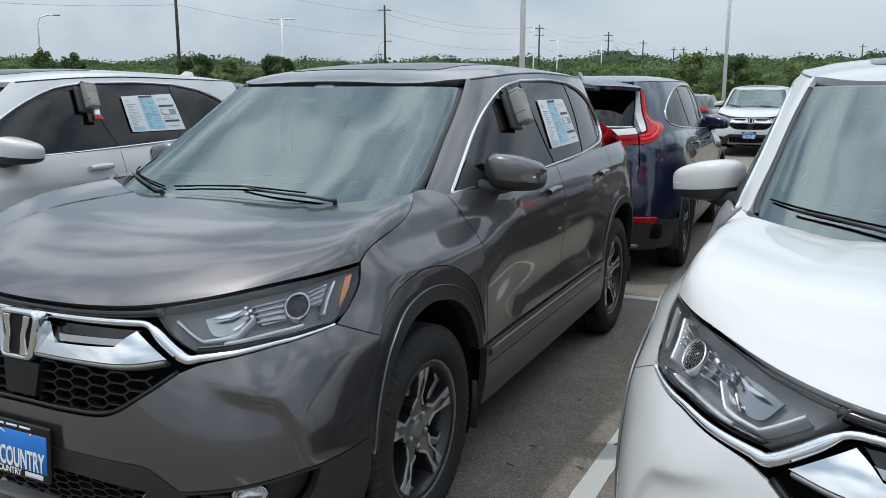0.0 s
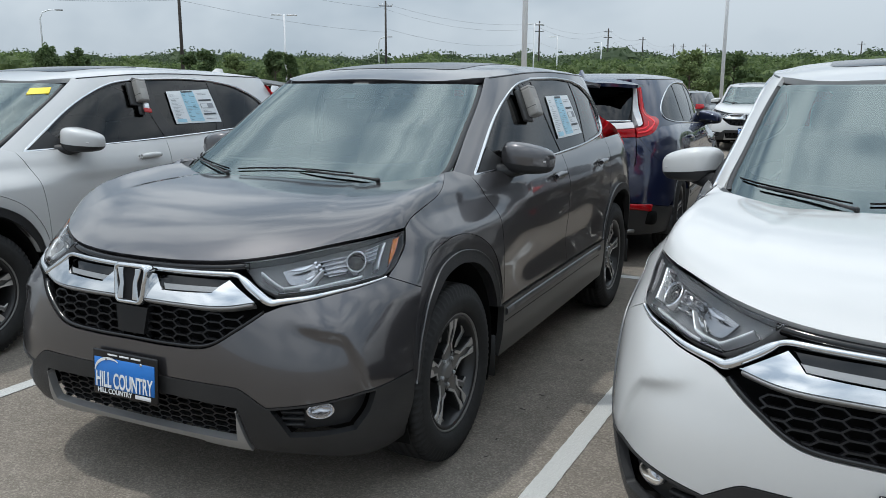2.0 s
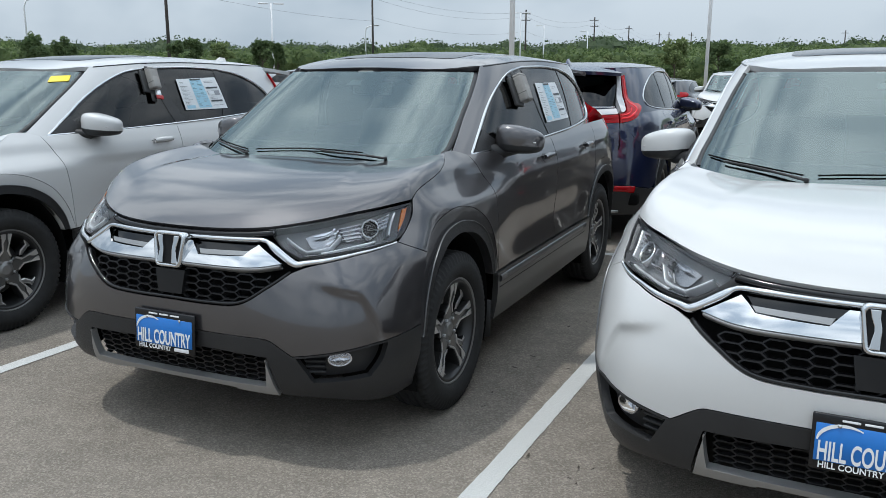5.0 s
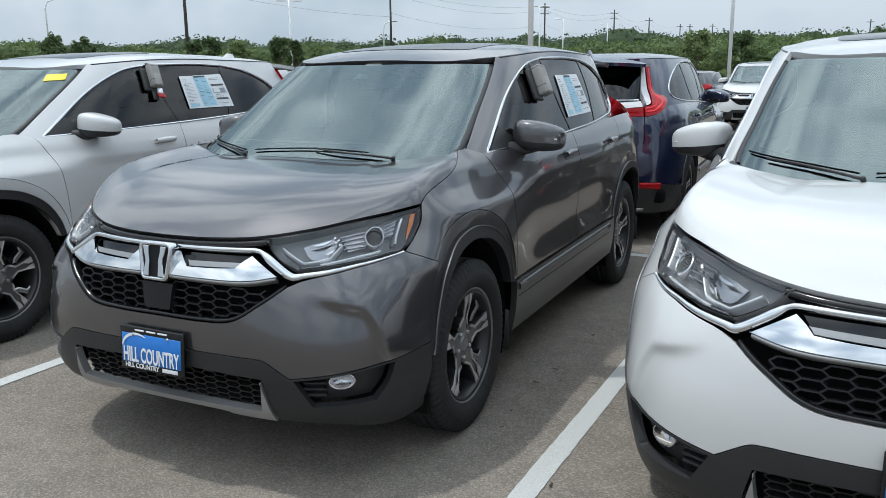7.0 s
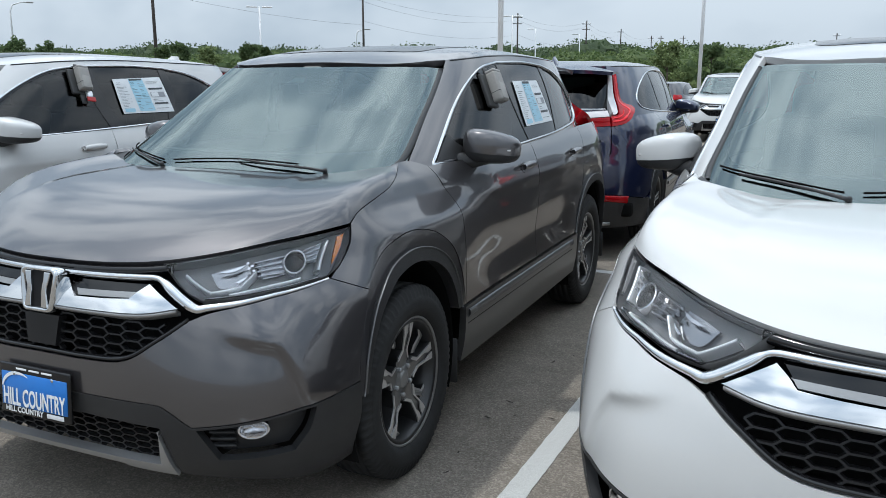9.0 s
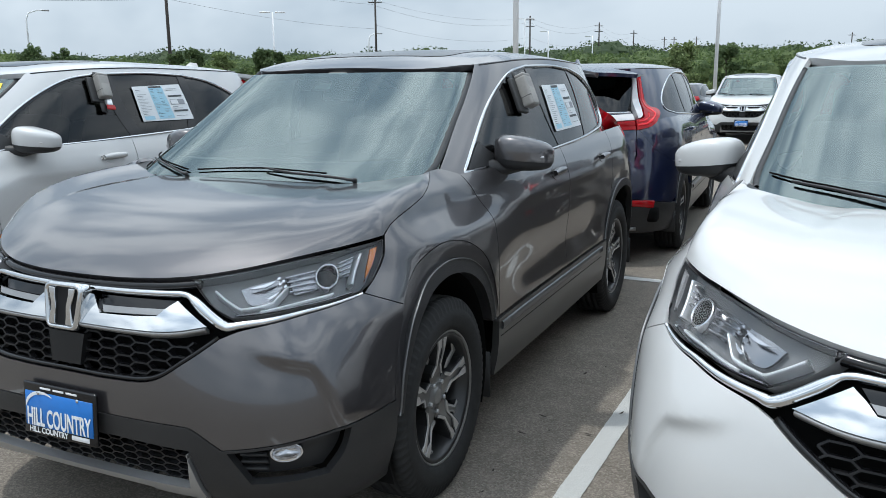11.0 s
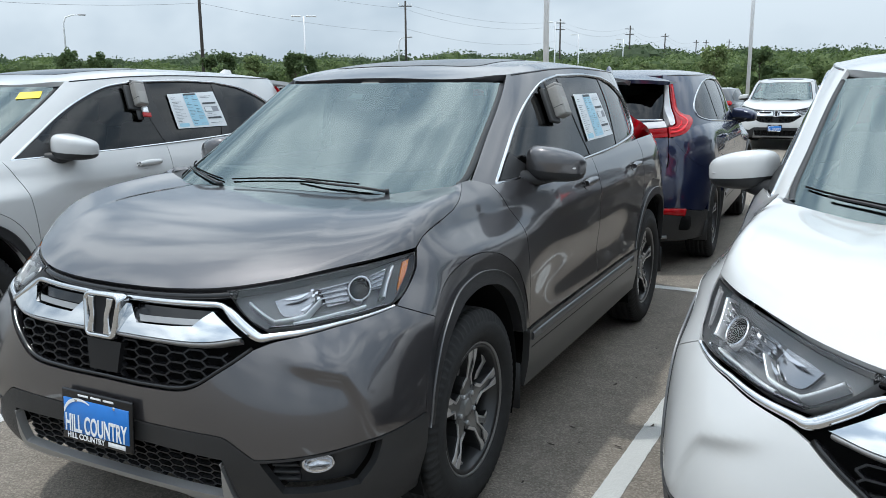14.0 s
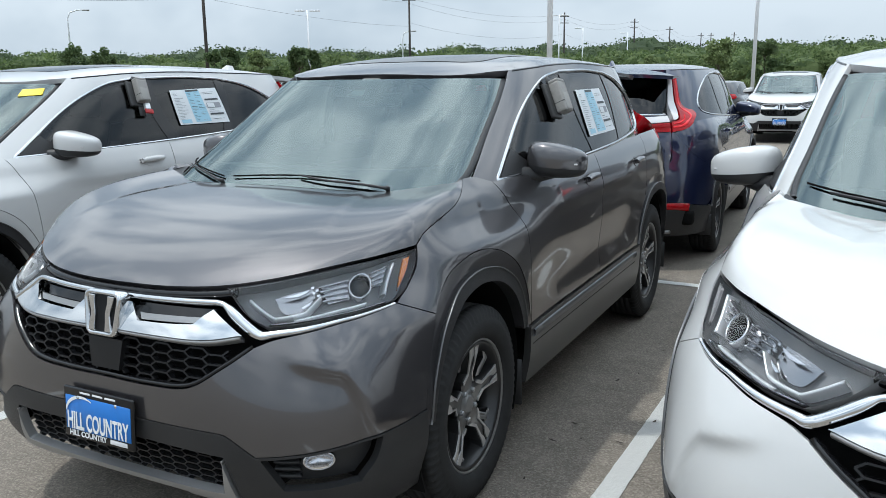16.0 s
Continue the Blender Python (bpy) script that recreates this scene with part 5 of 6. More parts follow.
        part("window_frame", panel_mesh("window_frame", green, DLO, holes=panes, off=-0.006, depth=0.0, gap=0.0, wide=1.6, mirror=m), GLOSSBLACK, car)
        for p, mat in zip(panes, (FRONTGLASS, TINT, TINT)):
            part("side_window", panel_mesh("side_window", green, p, off=-0.009, depth=0.0, gap=-0.004, wide=1.6, mirror=m), mat, car, "dark tinted side window")
        sail = outline([(0.556, 1.156), (0.557, 1.215), (0.562, 1.262)], [(0.562, 1.262), (0.600, 1.215), (0.655, 1.166)], [(0.655, 1.166), (0.60, 1.160), (0.556, 1.156)])
        part("mirror_sail", panel_mesh("mirror_sail", green, sail, off=0.004, depth=0.012, wide=1.6, step=0.03, mirror=m), PLASTIC, car)
        # mirror
        sx = -1 if m else 1
        cap = mirror_shell((0.130, 0.088, 0.076), sx, (-0.028, 1))
        mi = part("door_mirror", cap, paint, car)
        mi.matrix_basis = pose(sx * 0.932, 0.69, 1.206, 0, 3 * sx, 18 * sx)
        part("mirror_base", mirror_shell((0.128, 0.086, 0.076), sx, (-0.028, -1)), PLASTIC, mi)
        part("mirror_arm", tube_mesh("mirror_arm", [(0.0, 0.0, -0.050), (-0.07 * sx, -0.01, -0.062), (-0.15 * sx, -0.035, -0.066), (-0.24 * sx, -0.07, -0.060)], [0.022, 0.032, 0.036, 0.046], 12), PLASTIC, mi)
        part("indicator", box_bm((0.060, 0.012, 0.008), (0.055 * sx, -0.064, -0.006), 0.003, 2, (0, 0, 12 * sx)), PALELENS, mi)
        part("mirror_glass", box_bm((0.15, 0.004, 0.090), (-0.022 * sx, 0.080, 0.0), 0.001, 1), CHROME, mi)
        part("screen_moulding", strip_mesh("screen_moulding", green, curve([(0.506, 1.548), (0.502, 1.45), (0.495, 1.33), (0.490, 1.20), (0.480, 1.160)], 6), 0.013, -0.012, 0.003, wide=1.6, mirror=m), PLASTIC, car)
    # screen, rear window, tailgate
    scr = both(outline([(0, 1.556), (0.25, 1.556), (0.475, 1.553), (0.508, 1.540)], [(0.508, 1.540), (0.504, 1.45), (0.497, 1.33), (0.496, 1.17)], [(0.496, 1.17), (0.42, 1.150), (0.2, 1.142), (0, 1.140)]))
    part("windscreen", panel_mesh("windscreen", green, scr, depth=0.0, gap=-0.002, off=-0.004, wide=1.6, step=0.04), SCREEN, car, "windscreen reflecting a cloudy sky")
    inner = both(outline([(0, 1.533), (0.25, 1.533), (0.455, 1.528), (0.480, 1.505)], [(0.480, 1.505), (0.476, 1.40), (0.466, 1.275)], [(0.466, 1.275), (0.45, 1.238), (0.40, 1.220), (0.2, 1.208), (0, 1.204)]))
    part("screen_border", panel_mesh("screen_border", green, scr, holes=[inner], depth=0.0, gap=0.0, off=-0.007, wide=1.6, step=0.04), GLOSSBLACK, car)
    part("sensor_field", panel_mesh("sensor_field", green, both(outline([(0, 1.534), (0.135, 1.534)], [(0.135, 1.534), (0.125, 1.495), (0.105, 1.484)], [(0.105, 1.484), (0, 1.482)])), off=-0.0075, depth=0.0, gap=0.0, wide=1.6, step=0.03), GLOSSBLACK, car)
    part("sensor_patch", panel_mesh("sensor_patch", green, both(outline([(0, 1.512), (0.028, 1.512)], [(0.028, 1.512), (0.034, 1.495), (0.040, 1.488)], [(0.040, 1.488), (0, 1.488)])), off=-0.0055, depth=0.0, gap=0.0, wide=1.6, step=0.03), PALEPATCH, car)
    for blade, arm in (([(-0.165, 1.168), (-0.06, 1.176), (0.07, 1.181), (0.17, 1.178), (0.268, 1.172)], [(0.345, 1.148), (0.305, 1.156), (0.25, 1.162), (0.169, 1.168), (0.072, 1.180)]),
                       ([(-0.20, 1.166), (-0.30, 1.184), (-0.38, 1.196), (-0.455, 1.206)], [(-0.19, 1.148), (-0.25, 1.164), (-0.327, 1.181), (-0.40, 1.190)])):
        c, b = np.array(curve(arm, 5)), np.array(curve(blade, 5))
        w = part("wiper", tube_mesh("wiper", on(green, c[:, 0], c[:, 1] - 0.004, 0.009), [0.0062 - 0.0025 * k / len(c) for k in range(len(c))], 8), PLASTIC, car)
        part("wiper_blade", tube_mesh("wiper_blade", on(green, b[:, 0], b[:, 1] - 0.003, 0.004), 0.0034, 6), DARK, w)
        part("wiper_cap", tube_mesh("wiper_cap", [tuple(on(green, c[0, 0], c[0, 1], -0.012)), tuple(on(green, c[0, 0], c[0, 1], 0.008)), tuple(on(green, c[0, 0], c[0, 1], 0.012))], [0.009, 0.009, 0.006], 10), PLASTIC, w)
    def gatesurf(u, z):
        p = tailsurf(u, np.minimum(z, 1.15))
        s = np.clip((np.asarray(z, float) - 1.15) / 0.14, 0, 1) ** 2
        return np.stack([p[..., 0] * (1 - 0.15 * s), p[..., 1] - 0.10 * s, np.asarray(z, float) + 0 * s], -1)
    gate = both(outline([(0, 1.265), (0.593, 1.265)], [(0.593, 1.265), (0.590, 0.98), (0.56, 0.80)], [(0.53, 0.80), (0.3, 0.775), (0, 0.772)]))
    part("tailgate", panel_mesh("tailgate", gatesurf, gate, depth=0.02), paint, car)
    part("tailgate_frame", panel_mesh("tailgate_frame", rearglass, both([(0, 1.615), (0.20, 1.612), (0.454, 1.59), (0.454, 1.35), (0.454, 1.06), (0, 1.06)]), holes=[both(outline([(0, 1.565), (0.44, 1.555)], [(0.44, 1.555), (0.444, 1.40), (0.446, 1.265)], [(0.446, 1.265), (0, 1.26)]))], depth=0.0, off=-0.003, wide=1.6, step=0.05), paint, car)
    part("rear_window", panel_mesh("rear_window", rearglass, both(outline([(0, 1.575), (0.456, 1.565)], [(0.456, 1.565), (0.460, 1.40), (0.462, 1.255)], [(0.462, 1.255), (0, 1.25)])), off=0.004, depth=0.004, wide=1.6, step=0.05), TINT, car)
    # wheels, liners, underbody
    wh = build_wheel(car, pose(0.80, AXLES[0], 0.373))
    for x, y in ((0.80, AXLES[1]), (-0.80, AXLES[0]), (-0.80, AXLES[1])):
        clone(wh, car, pose(x, y, 0.373, 0, 0, 180 if x < 0 else 0))
    for y0 in AXLES:
        for sx in (-1, 1):
            arc = [(y0 + 0.425 * math.cos(t), 0.40 + 0.44 * math.sin(t)) for t in np.linspace(-0.45, math.pi + 0.45, 24)]
            v = [(sx * 0.885, y, z) for y, z in arc] + [(sx * 0.52, y, z) for y, z in arc]
            n = len(arc)
            f = [(i, i + 1, n + i + 1, n + i) for i in range(n - 1)] + [tuple(n + k for k in range(n))]
            part("wheel_liner", mesh_of("wheel_liner", v, f), DARK, car)
    part("underbody", box_bm((1.00, 4.2, 0.22), (0, 1.35, 0.36), 0.05), DARK, car)
    part("underbody", box_bm((1.62, 1.72, 0.20), (0, 1.33, 0.37), 0.05), DARK, car)
    for sx in (-1, 1):
        part("mud_flap", box_bm((0.20, 0.012, 0.20), (sx * 0.80, 0.385, 0.31), 0.005, 1), PLASTIC, car)
        part("mud_flap", box_bm((0.20, 0.012, 0.18), (sx * 0.80, BASE + 0.44, 0.32), 0.005, 1), PLASTIC, car)
    emblem_part(car)
    plate_part(car)
    if cabin:
        build_cabin(car)
    return car


def repaint(car, old, paint):
    for o in car.children_recursive:
        for s in o.material_slots:
            if s.material == old:
                s.link = "OBJECT"
                s.material = paint


grey_car = tagged(build_car(GREY), "grey metallic SUV parked nose-out on asphalt", "car", "parked cars")


def parked(x, y, turn, paint, label):
    c = copy_thing(grey_car, pose(x, y, 0, 0, 0, turn))
    repaint(c, GREY, paint)
    return tagged(c, label, "car", "parked cars")


white_left = parked(-2.915, -0.06, -0.3, WHITE, "white pearl SUV parked beside the grey one")
white_right = parked(2.585, 0.015, -1.45, WHITE, "white pearl SUV with black lower trim on asphalt")
repaint(white_right, AMBER, PALELENS)
navy_car = parked(0.02, 7.52, 181.5, NAVY, "dark blue SUV seen from behind with red tail lights")
dark_right = parked(2.86, 7.62, 180, BLACKPAINT, "black SUV backed up behind the white one")
white_far = parked(0.365, 18.9, 0, WHITE, "white SUV parked across the aisle")

# ---- ground ----
def build_ground():
    bm = bmesh.new()
    bmesh.ops.create_grid(bm, x_segments=40, y_segments=40, size=2500)
    tagged(part("ground", bm, ASPHALT), "worn grey asphalt of the car park", "asphalt", kind="structure")


def stall_line(x0, y0, x1, y1, width=0.095):
    d = Vector((x1 - x0, y1 - y0, 0))
    n = Vector((-d.y, d.x, 0)).normalized() * width / 2
    rng = random.Random(int(x0 * 100 + y0 * 10))
    k = max(4, int(d.length / 0.03))
    verts, faces = [], []
    for i in range(k + 1):
        p = Vector((x0, y0, 0.004)) + d * i / k
        for s in (-1, 1):
            verts.append(tuple(p + n * s * (1 + rng.uniform(-0.05, 0.03))))
    faces = [(2 * i, 2 * i + 2, 2 * i + 3, 2 * i + 1) for i in range(k)]
    me = mesh_of("stall_line", verts, faces)
    bm = bmesh.new()
    bm.from_mesh(me)
    bmesh.ops.recalc_face_normals(bm, faces=bm.faces)
    bm.to_mesh(me)
    bm.free()
    tagged(part("stall_line", me, LINE), "worn white painted parking stall line", "road marking", "stall lines", "structure")


build_ground()
for k in range(-3, 4):
    x = 1.32 + 2.78 * k
    stall_line(x - 0.055, -1.9, x + 0.11, 3.6)
    stall_line(x + 0.12, 3.68, x + 0.28, 9.1)
stall_line(-9, 3.85, 11, 3.25)

# ---- stickers and key boxes on the windows ----
PAPER = shader("sticker_paper", (0.72, 0.74, 0.75), 0.35, var=0.03, scale=40)
INK = shader("sticker_ink", (0.05, 0.055, 0.06), 0.5)
PALEINK = shader("pale_print", (0.30, 0.31, 0.33), 0.6)
PALEBLUE = shader("sticker_blue", (0.36, 0.60, 0.72), 0.4)
BOXGREY = shader("key_box_plastic", (0.26, 0.25, 0.235), 0.5, var=0.06, scale=60, bump=0.1)
BOXDARK = shader("key_box_dark", (0.03, 0.03, 0.03), 0.45)
REDTAG = shader("red_tag", (0.45, 0.03, 0.03), 0.45)
YELLOW = shader("yellow_paper", (0.85, 0.66, 0.03), 0.5)


def on_car(x, y, surf):
    """A surface of the car that stands at (x, y)."""
    a = radians(-0.3) if x < -2 else 0.0
    turn = np.array(((math.cos(a), math.sin(a), 0), (-math.sin(a), math.cos(a), 0), (0, 0, 1)))
    def f(u, v):
        return surf(u, v) @ turn + np.array((x, y, 0.0))
    return f


def window_sticker(x, y, corners):
    """A printed price sheet; corners (w, z): top front, top rear, bottom rear, bottom front."""
    surf = on_car(x, y, green)
    c = np.array(corners, float)
    def uv(a, b):
        top, low = c[0] + (c[1] - c[0]) * a, c[3] + (c[2] - c[3]) * a
        return tuple(top + (low - top) * b)
    def rect(a0, b0, a1, b1):
        n = 6
        return [uv(a0 + (a1 - a0) * k / n, b1) for k in range(n)] + [uv(a1, b1 + (b0 - b1) * k / n) for k in range(n)] + [uv(a1 + (a0 - a1) * k / n, b0) for k in range(n)] + [uv(a0, b0 + (b1 - b0) * k / n) for k in range(n)]
    sheet = part("window_sticker", panel_mesh("window_sticker", surf, rect(0, 0, 1, 1), off=0.002, depth=0.002, wide=1.6, gap=0, step=0.05), PAPER)
    tagged(sheet, "white printed price sheet stuck on the rear side window", "sticker", "window stickers")
    def bar(name, a0, b0, a1, b1, mat, off=0.0035):
        part(name, panel_mesh(name, surf, rect(a0, b0, a1, b1), off=off, depth=0.0, wide=1.6, gap=0, step=0.2), mat, sheet)
    bar("blue_column", 0.30, 0.03, 0.60, 0.95, PALEBLUE)
    bar("heading_bar", 0.31, 0.02, 0.58, 0.07, INK, 0.0045)
    rng = random.Random(4)
    for col, wide in ((0.04, 0.20), (0.32, 0.12), (0.46, 0.12), (0.65, 0.28)):
        for k in range(19):
            b = 0.11 + 0.043 * k
            if rng.random() < 0.85 and not (col > 0.6 and (0.28 < b < 0.38 or 0.40 < b < 0.58 or 0.70 < b < 0.80)):
                bar("writing_bar", col, b, col + wide * rng.uniform(0.35, 1.0), b + 0.009, INK if rng.random() < 0.4 else PALEINK, 0.0045)
    for a, b in ((0.64, 0.30), (0.64, 0.72)):
        bar("dark_box", a, b, a + 0.30, b + 0.05, INK, 0.0045)
    bar("dark_box", 0.64, 0.42, 0.94, 0.565, PALEINK, 0.0045)
    bar("light_box", 0.65, 0.43, 0.80, 0.555, PAPER, 0.0055)
    bar("light_box", 0.04, 0.86, 0.22, 0.96, PALEBLUE, 0.0045)


def key_box(x, y, w, z, tag):
    """A grey plastic key box that hangs by a bracket from the top of the glass."""
    surf = on_car(x, y, green)
    n = Vector(normals(surf, np.array(w), np.array(z)))
    up = (Vector((0, 0, 1)) - n * n.z).normalized()
    right = up.cross(n)
    m = Matrix((right, n, up)).transposed().to_4x4()
    m.translation = Vector(on(surf, w, z, 0.0))
    box = part("key_box", box_bm((0.092, 0.062, 0.165), (0, 0.048, 0), 0.014, 3), BOXGREY)
    tagged(box, "grey plastic key box hung on the door glass", "key box", "key boxes")
    box.matrix_basis = m @ pose(0, 0, 0, 0, 8, 0) @ Matrix.Diagonal((0.88, 0.9, 0.92, 1))
    part("keypad", box_bm((0.066, 0.006, 0.09), (0, 0.079, -0.03), 0.006, 2), shader("key_pad_grey", (0.30, 0.29, 0.27), 0.5), box)
    part("box_lid", box_bm((0.088, 0.058, 0.02), (0, 0.048, 0.086), 0.008, 2), BOXGREY, box)
    part("seam", box_bm((0.093, 0.064, 0.004), (0, 0.048, -0.03), 0.001, 1), BOXDARK, box)
    part("bracket", box_bm((0.10, 0.024, 0.185), (-0.045, 0.010, -0.012), 0.006, 2), BOXDARK, box)
    part("hook", box_bm((0.05, 0.012, 0.06), (0.0, 0.010, 0.10), 0.004, 1), BOXDARK, box)
    if tag:
        part("shackle", box_bm((0.045, 0.03, 0.05), (0.03, 0.03, -0.105), 0.008, 2), DRL, box)
        part("tag", box_bm((0.07, 0.014, 0.035), (0.035, 0.035, -0.142), 0.006, 2), REDTAG, box, "red key tag")
        part("strap", box_bm((0.05, 0.012, 0.10), (-0.01, 0.012, -0.125), 0.004, 1), BOXDARK, box)


window_sticker(0, 0, [(0.815, 1.489), (1.012, 1.492), (1.038, 1.262), (0.855, 1.253)])
window_sticker(-2.915, -0.06, [(0.870, 1.500), (1.085, 1.515), (1.090, 1.268), (0.900, 1.268)])
key_box(0, 0, 0.685, 1.442, False)
key_box(-2.915, -0.06, 0.752, 1.482, True)
ys = on_car(-2.915, -0.06, green)
tagged(part("paper_slip", panel_mesh("paper_slip", ys, [(0.405, 1.522), (0.475, 1.528), (0.485, 1.490), (0.415, 1.483)], off=0.002, depth=0.002, wide=1.6, gap=0, step=0.05), YELLOW), "yellow paper slip on the windscreen", "paper slip")

# ---- the car park behind ----
navy_left = parked(-2.95, 8.05, 180, BLACKPAINT, "black SUV seen from behind with a roof spoiler")


def far_car(name, paint, length=1.0, height=1.0):
    """A car of the far rows: plainer panels on the same surfaces."""
    car = new(name)
    arch = lambda y0: [(y0 + 0.41 * math.cos(t), 0.38 + 0.42 * math.sin(t)) for t in np.linspace(math.pi + 0.3, -0.3, 14)]
    belt = side([(0.12, 1.185), (0.34, 1.152), (1.5, 1.18), (2.5, 1.205), (3.2, 1.19)])
    top = [(float(w), float(hood_z(w))) for w in np.linspace(0, 1.56, 18)] + belt[1:] + [(5.46, 1.2)]
    for m in (False, True):
        part("body_side", panel_mesh("body_side", ring, top + [(5.46, 0.27)] + side(list(reversed(arch(BASE)))) + side(list(reversed(arch(0.0)))) + [(0.6, 0.28), (0.0, 0.28)], step=0.10, depth=0.0, gap=0.0, mirror=m), paint, car)
        fe = [(0.512, 1.55), (0.502, 1.35), (0.502, 1.06), (1.62, 1.06), (1.64, 1.40), (1.645, 1.56)] + [(w, z) for w, z in reversed(ROOFEDGE) if 0.515 < w < 1.64]
        part("side_frame", panel_mesh("side_frame", green, fe, holes=[DLO], step=0.12, depth=0.0, gap=0.0, wide=1.6, mirror=m), paint, car)
        part("side_window", panel_mesh("side_window", green, DLO, off=-0.006, step=0.12, depth=0.0, gap=0.0, wide=1.6, mirror=m), TINT, car)
        part("headlight", panel_mesh("headlight", ring, outline(LAMP_TOP, LAMP_OUT, LAMP_LOW, LAMP_IN), off=0.004, step=0.1, depth=0.0, mirror=m), REFLECT, car)
        part("tail_light", panel_mesh("tail_light", ring, [(4.62, 1.17), (4.70, 1.12), (4.90, 1.10), (5.10, 1.11), (5.10, 1.16), (4.90, 1.18), (4.86, 1.26), (4.60, 1.25)], off=0.012, step=0.04, depth=0.03, mirror=m), REDLENS, car)
        sx = -1 if m else 1
        part("door_mirror", mirror_shell((0.14, 0.085, 0.07), sx, None), paint, car).matrix_basis = pose(sx * 0.915, 0.70, 1.18)
        for y in (0, BASE):
            wh = part("wheel", lathe_mesh("wheel", [(-0.1, 0.30), (0.05, 0.365), (0.10, 0.35), (0.115, 0.30), (0.10, 0.245)], 28), TYRE, car)
            wh.matrix_basis = pose(sx * 0.80, y, 0.367, 0, 0, 180 if m else 0)
            part("rim", lathe_mesh("rim", [(0.10, 0.245), (0.07, 0.20), (0.05, 0.05), (0.06, 0.0)], 20), ALLOY, wh)
    ss = np.linspace(-1.56, 1.56, 31)
    part("bonnet", panel_mesh("bonnet", hood, [(s, 0.0) for s in ss] + [(s, 1.0) for s in reversed(ss)], step=0.12, depth=0.0), paint, car)
    topo = [tuple(green(w, z)[:2]) for w, z in ROOFEDGE]
    part("roof", panel_mesh("roof", roof, both(topo + [(0.3, 3.42), (0.0, 3.44)]), step=0.15, depth=0.02), paint, car)
    part("windscreen", panel_mesh("windscreen", green, both([(0, 1.556), (0.505, 1.545), (0.497, 1.2), (0.3, 1.17), (0, 1.165)]), off=0.0, depth=0.0, wide=1.6, step=0.15), TINT, car)
    part("rear_window", panel_mesh("rear_window", rearglass, both([(0, 1.60), (0.345, 1.57), (0.37, 1.35), (0.38, 1.06), (0, 1.06)]), depth=0.0, wide=1.6, step=0.15), TINT, car)
    part("grille", panel_mesh("grille", ring, both([(0, 0.90), (0.38, 0.90), (0.48, 0.79), (0.33, 0.66), (0, 0.65)]), off=0.006, depth=0.0, step=0.12), MESHBLACK, car)
    part("underbody", box_bm((1.55, 4.0, 0.85), (0, 1.35, 0.62), 0.1), DARK, car)
    car.scale = (1, length, height)
    return car


FAR = tagged(far_car("suv", SILVERPAINT), "silver SUV parked in a far row", "car", "far cars")
FAR.matrix_basis = pose(-1.75, 24.2, 0, 0, 0, 180)
far_paints = (BLACKPAINT, SILVERPAINT, WHITE, REDPAINT, GREY, NAVY, SILVERPAINT, BLACKPAINT, WHITE, GREY)
words = {BLACKPAINT.name: "black", SILVERPAINT.name: "silver", WHITE.name: "white", REDPAINT.name: "maroon", GREY.name: "grey", NAVY.name: "dark blue"}
rng = random.Random(11)
k = 0
for y, turn, xs in ((31.5, 180, range(-9, 2)), (42.0, 0, range(-13, 3)), (54.0, 180, range(-17, 3, 2))):
    for i in xs:
        if rng.random() < 0.18:
            continue
        low = rng.random() < 0.55
        c = copy_thing(FAR, pose(0.4 + 2.78 * i + rng.uniform(-0.15, 0.15), y + rng.uniform(-0.2, 0.2), 0, 0, 0, turn))
        c.scale = (0.98, 1.02, 0.87) if low else (1, 1, 1)
        c.name = "sedan" if low else "suv"
        repaint(c, SILVERPAINT, far_paints[k % 10])
        tagged(c, f"{words[far_paints[k % 10].name]} {'sedan' if low else 'SUV'} parked in a far row", "car", "far cars")
        k += 1

FAR.scale, FAR.name = (0.98, 1.02, 0.87), "sedan"
repaint(FAR, SILVERPAINT, GREY)
tagged(FAR, "grey sedan parked in a far row", "car", "far cars")

# ---- poles and wires ----
WOODPOLE = shader("dark_wood_pole", (0.05, 0.043, 0.038), 0.85, var=0.2, scale=8)
LAMPPOLE = shader("white_painted_steel", (0.80, 0.81, 0.82), 0.45, var=0.04, scale=5)
WIRE = shader("grey_cable", (0.22, 0.23, 0.24), 0.6)
EYE0 = Vector((2.10, -2.81, 0.0))


def bearing(deg, dist):
    """A place on the ground, by degrees to the left of +y and metres from the middle of the walk."""
    a = radians(deg)
    return Vector((EYE0.x - dist * math.sin(a), EYE0.y + dist * math.cos(a), 0))


def utility_pole(deg, dist, height, arms=1, turn=0.0):
    p = bearing(deg, dist)
    pole = part("utility_pole", tube_mesh("utility_pole", [(0, 0, 0), (0, 0, height * 0.5), (0, 0, height)], [0.15, 0.125, 0.10], 10), WOODPOLE)
    pole.matrix_basis = pose(*p, 0, 0, turn)
    tagged(pole, "dark wooden utility pole beyond the car park", "utility pole", "utility poles")
    for k in range(arms):
        part("crossarm", box_bm((1.5, 0.09, 0.10), (0, 0.14, height - 0.55 - 0.9 * k), 0.02), WOODPOLE, pole)
        for x in (-0.75, -0.3, 0.3, 0.75):
            part("insulator", lathe_mesh("insulator", [(0, 0.05), (0.1, 0.06), (0.2, 0.03), (0.22, 0.0)], 8, "z"), LAMPPOLE, pole).matrix_basis = pose(x, 0.14, height - 0.48 - 0.9 * k)
    return p, height


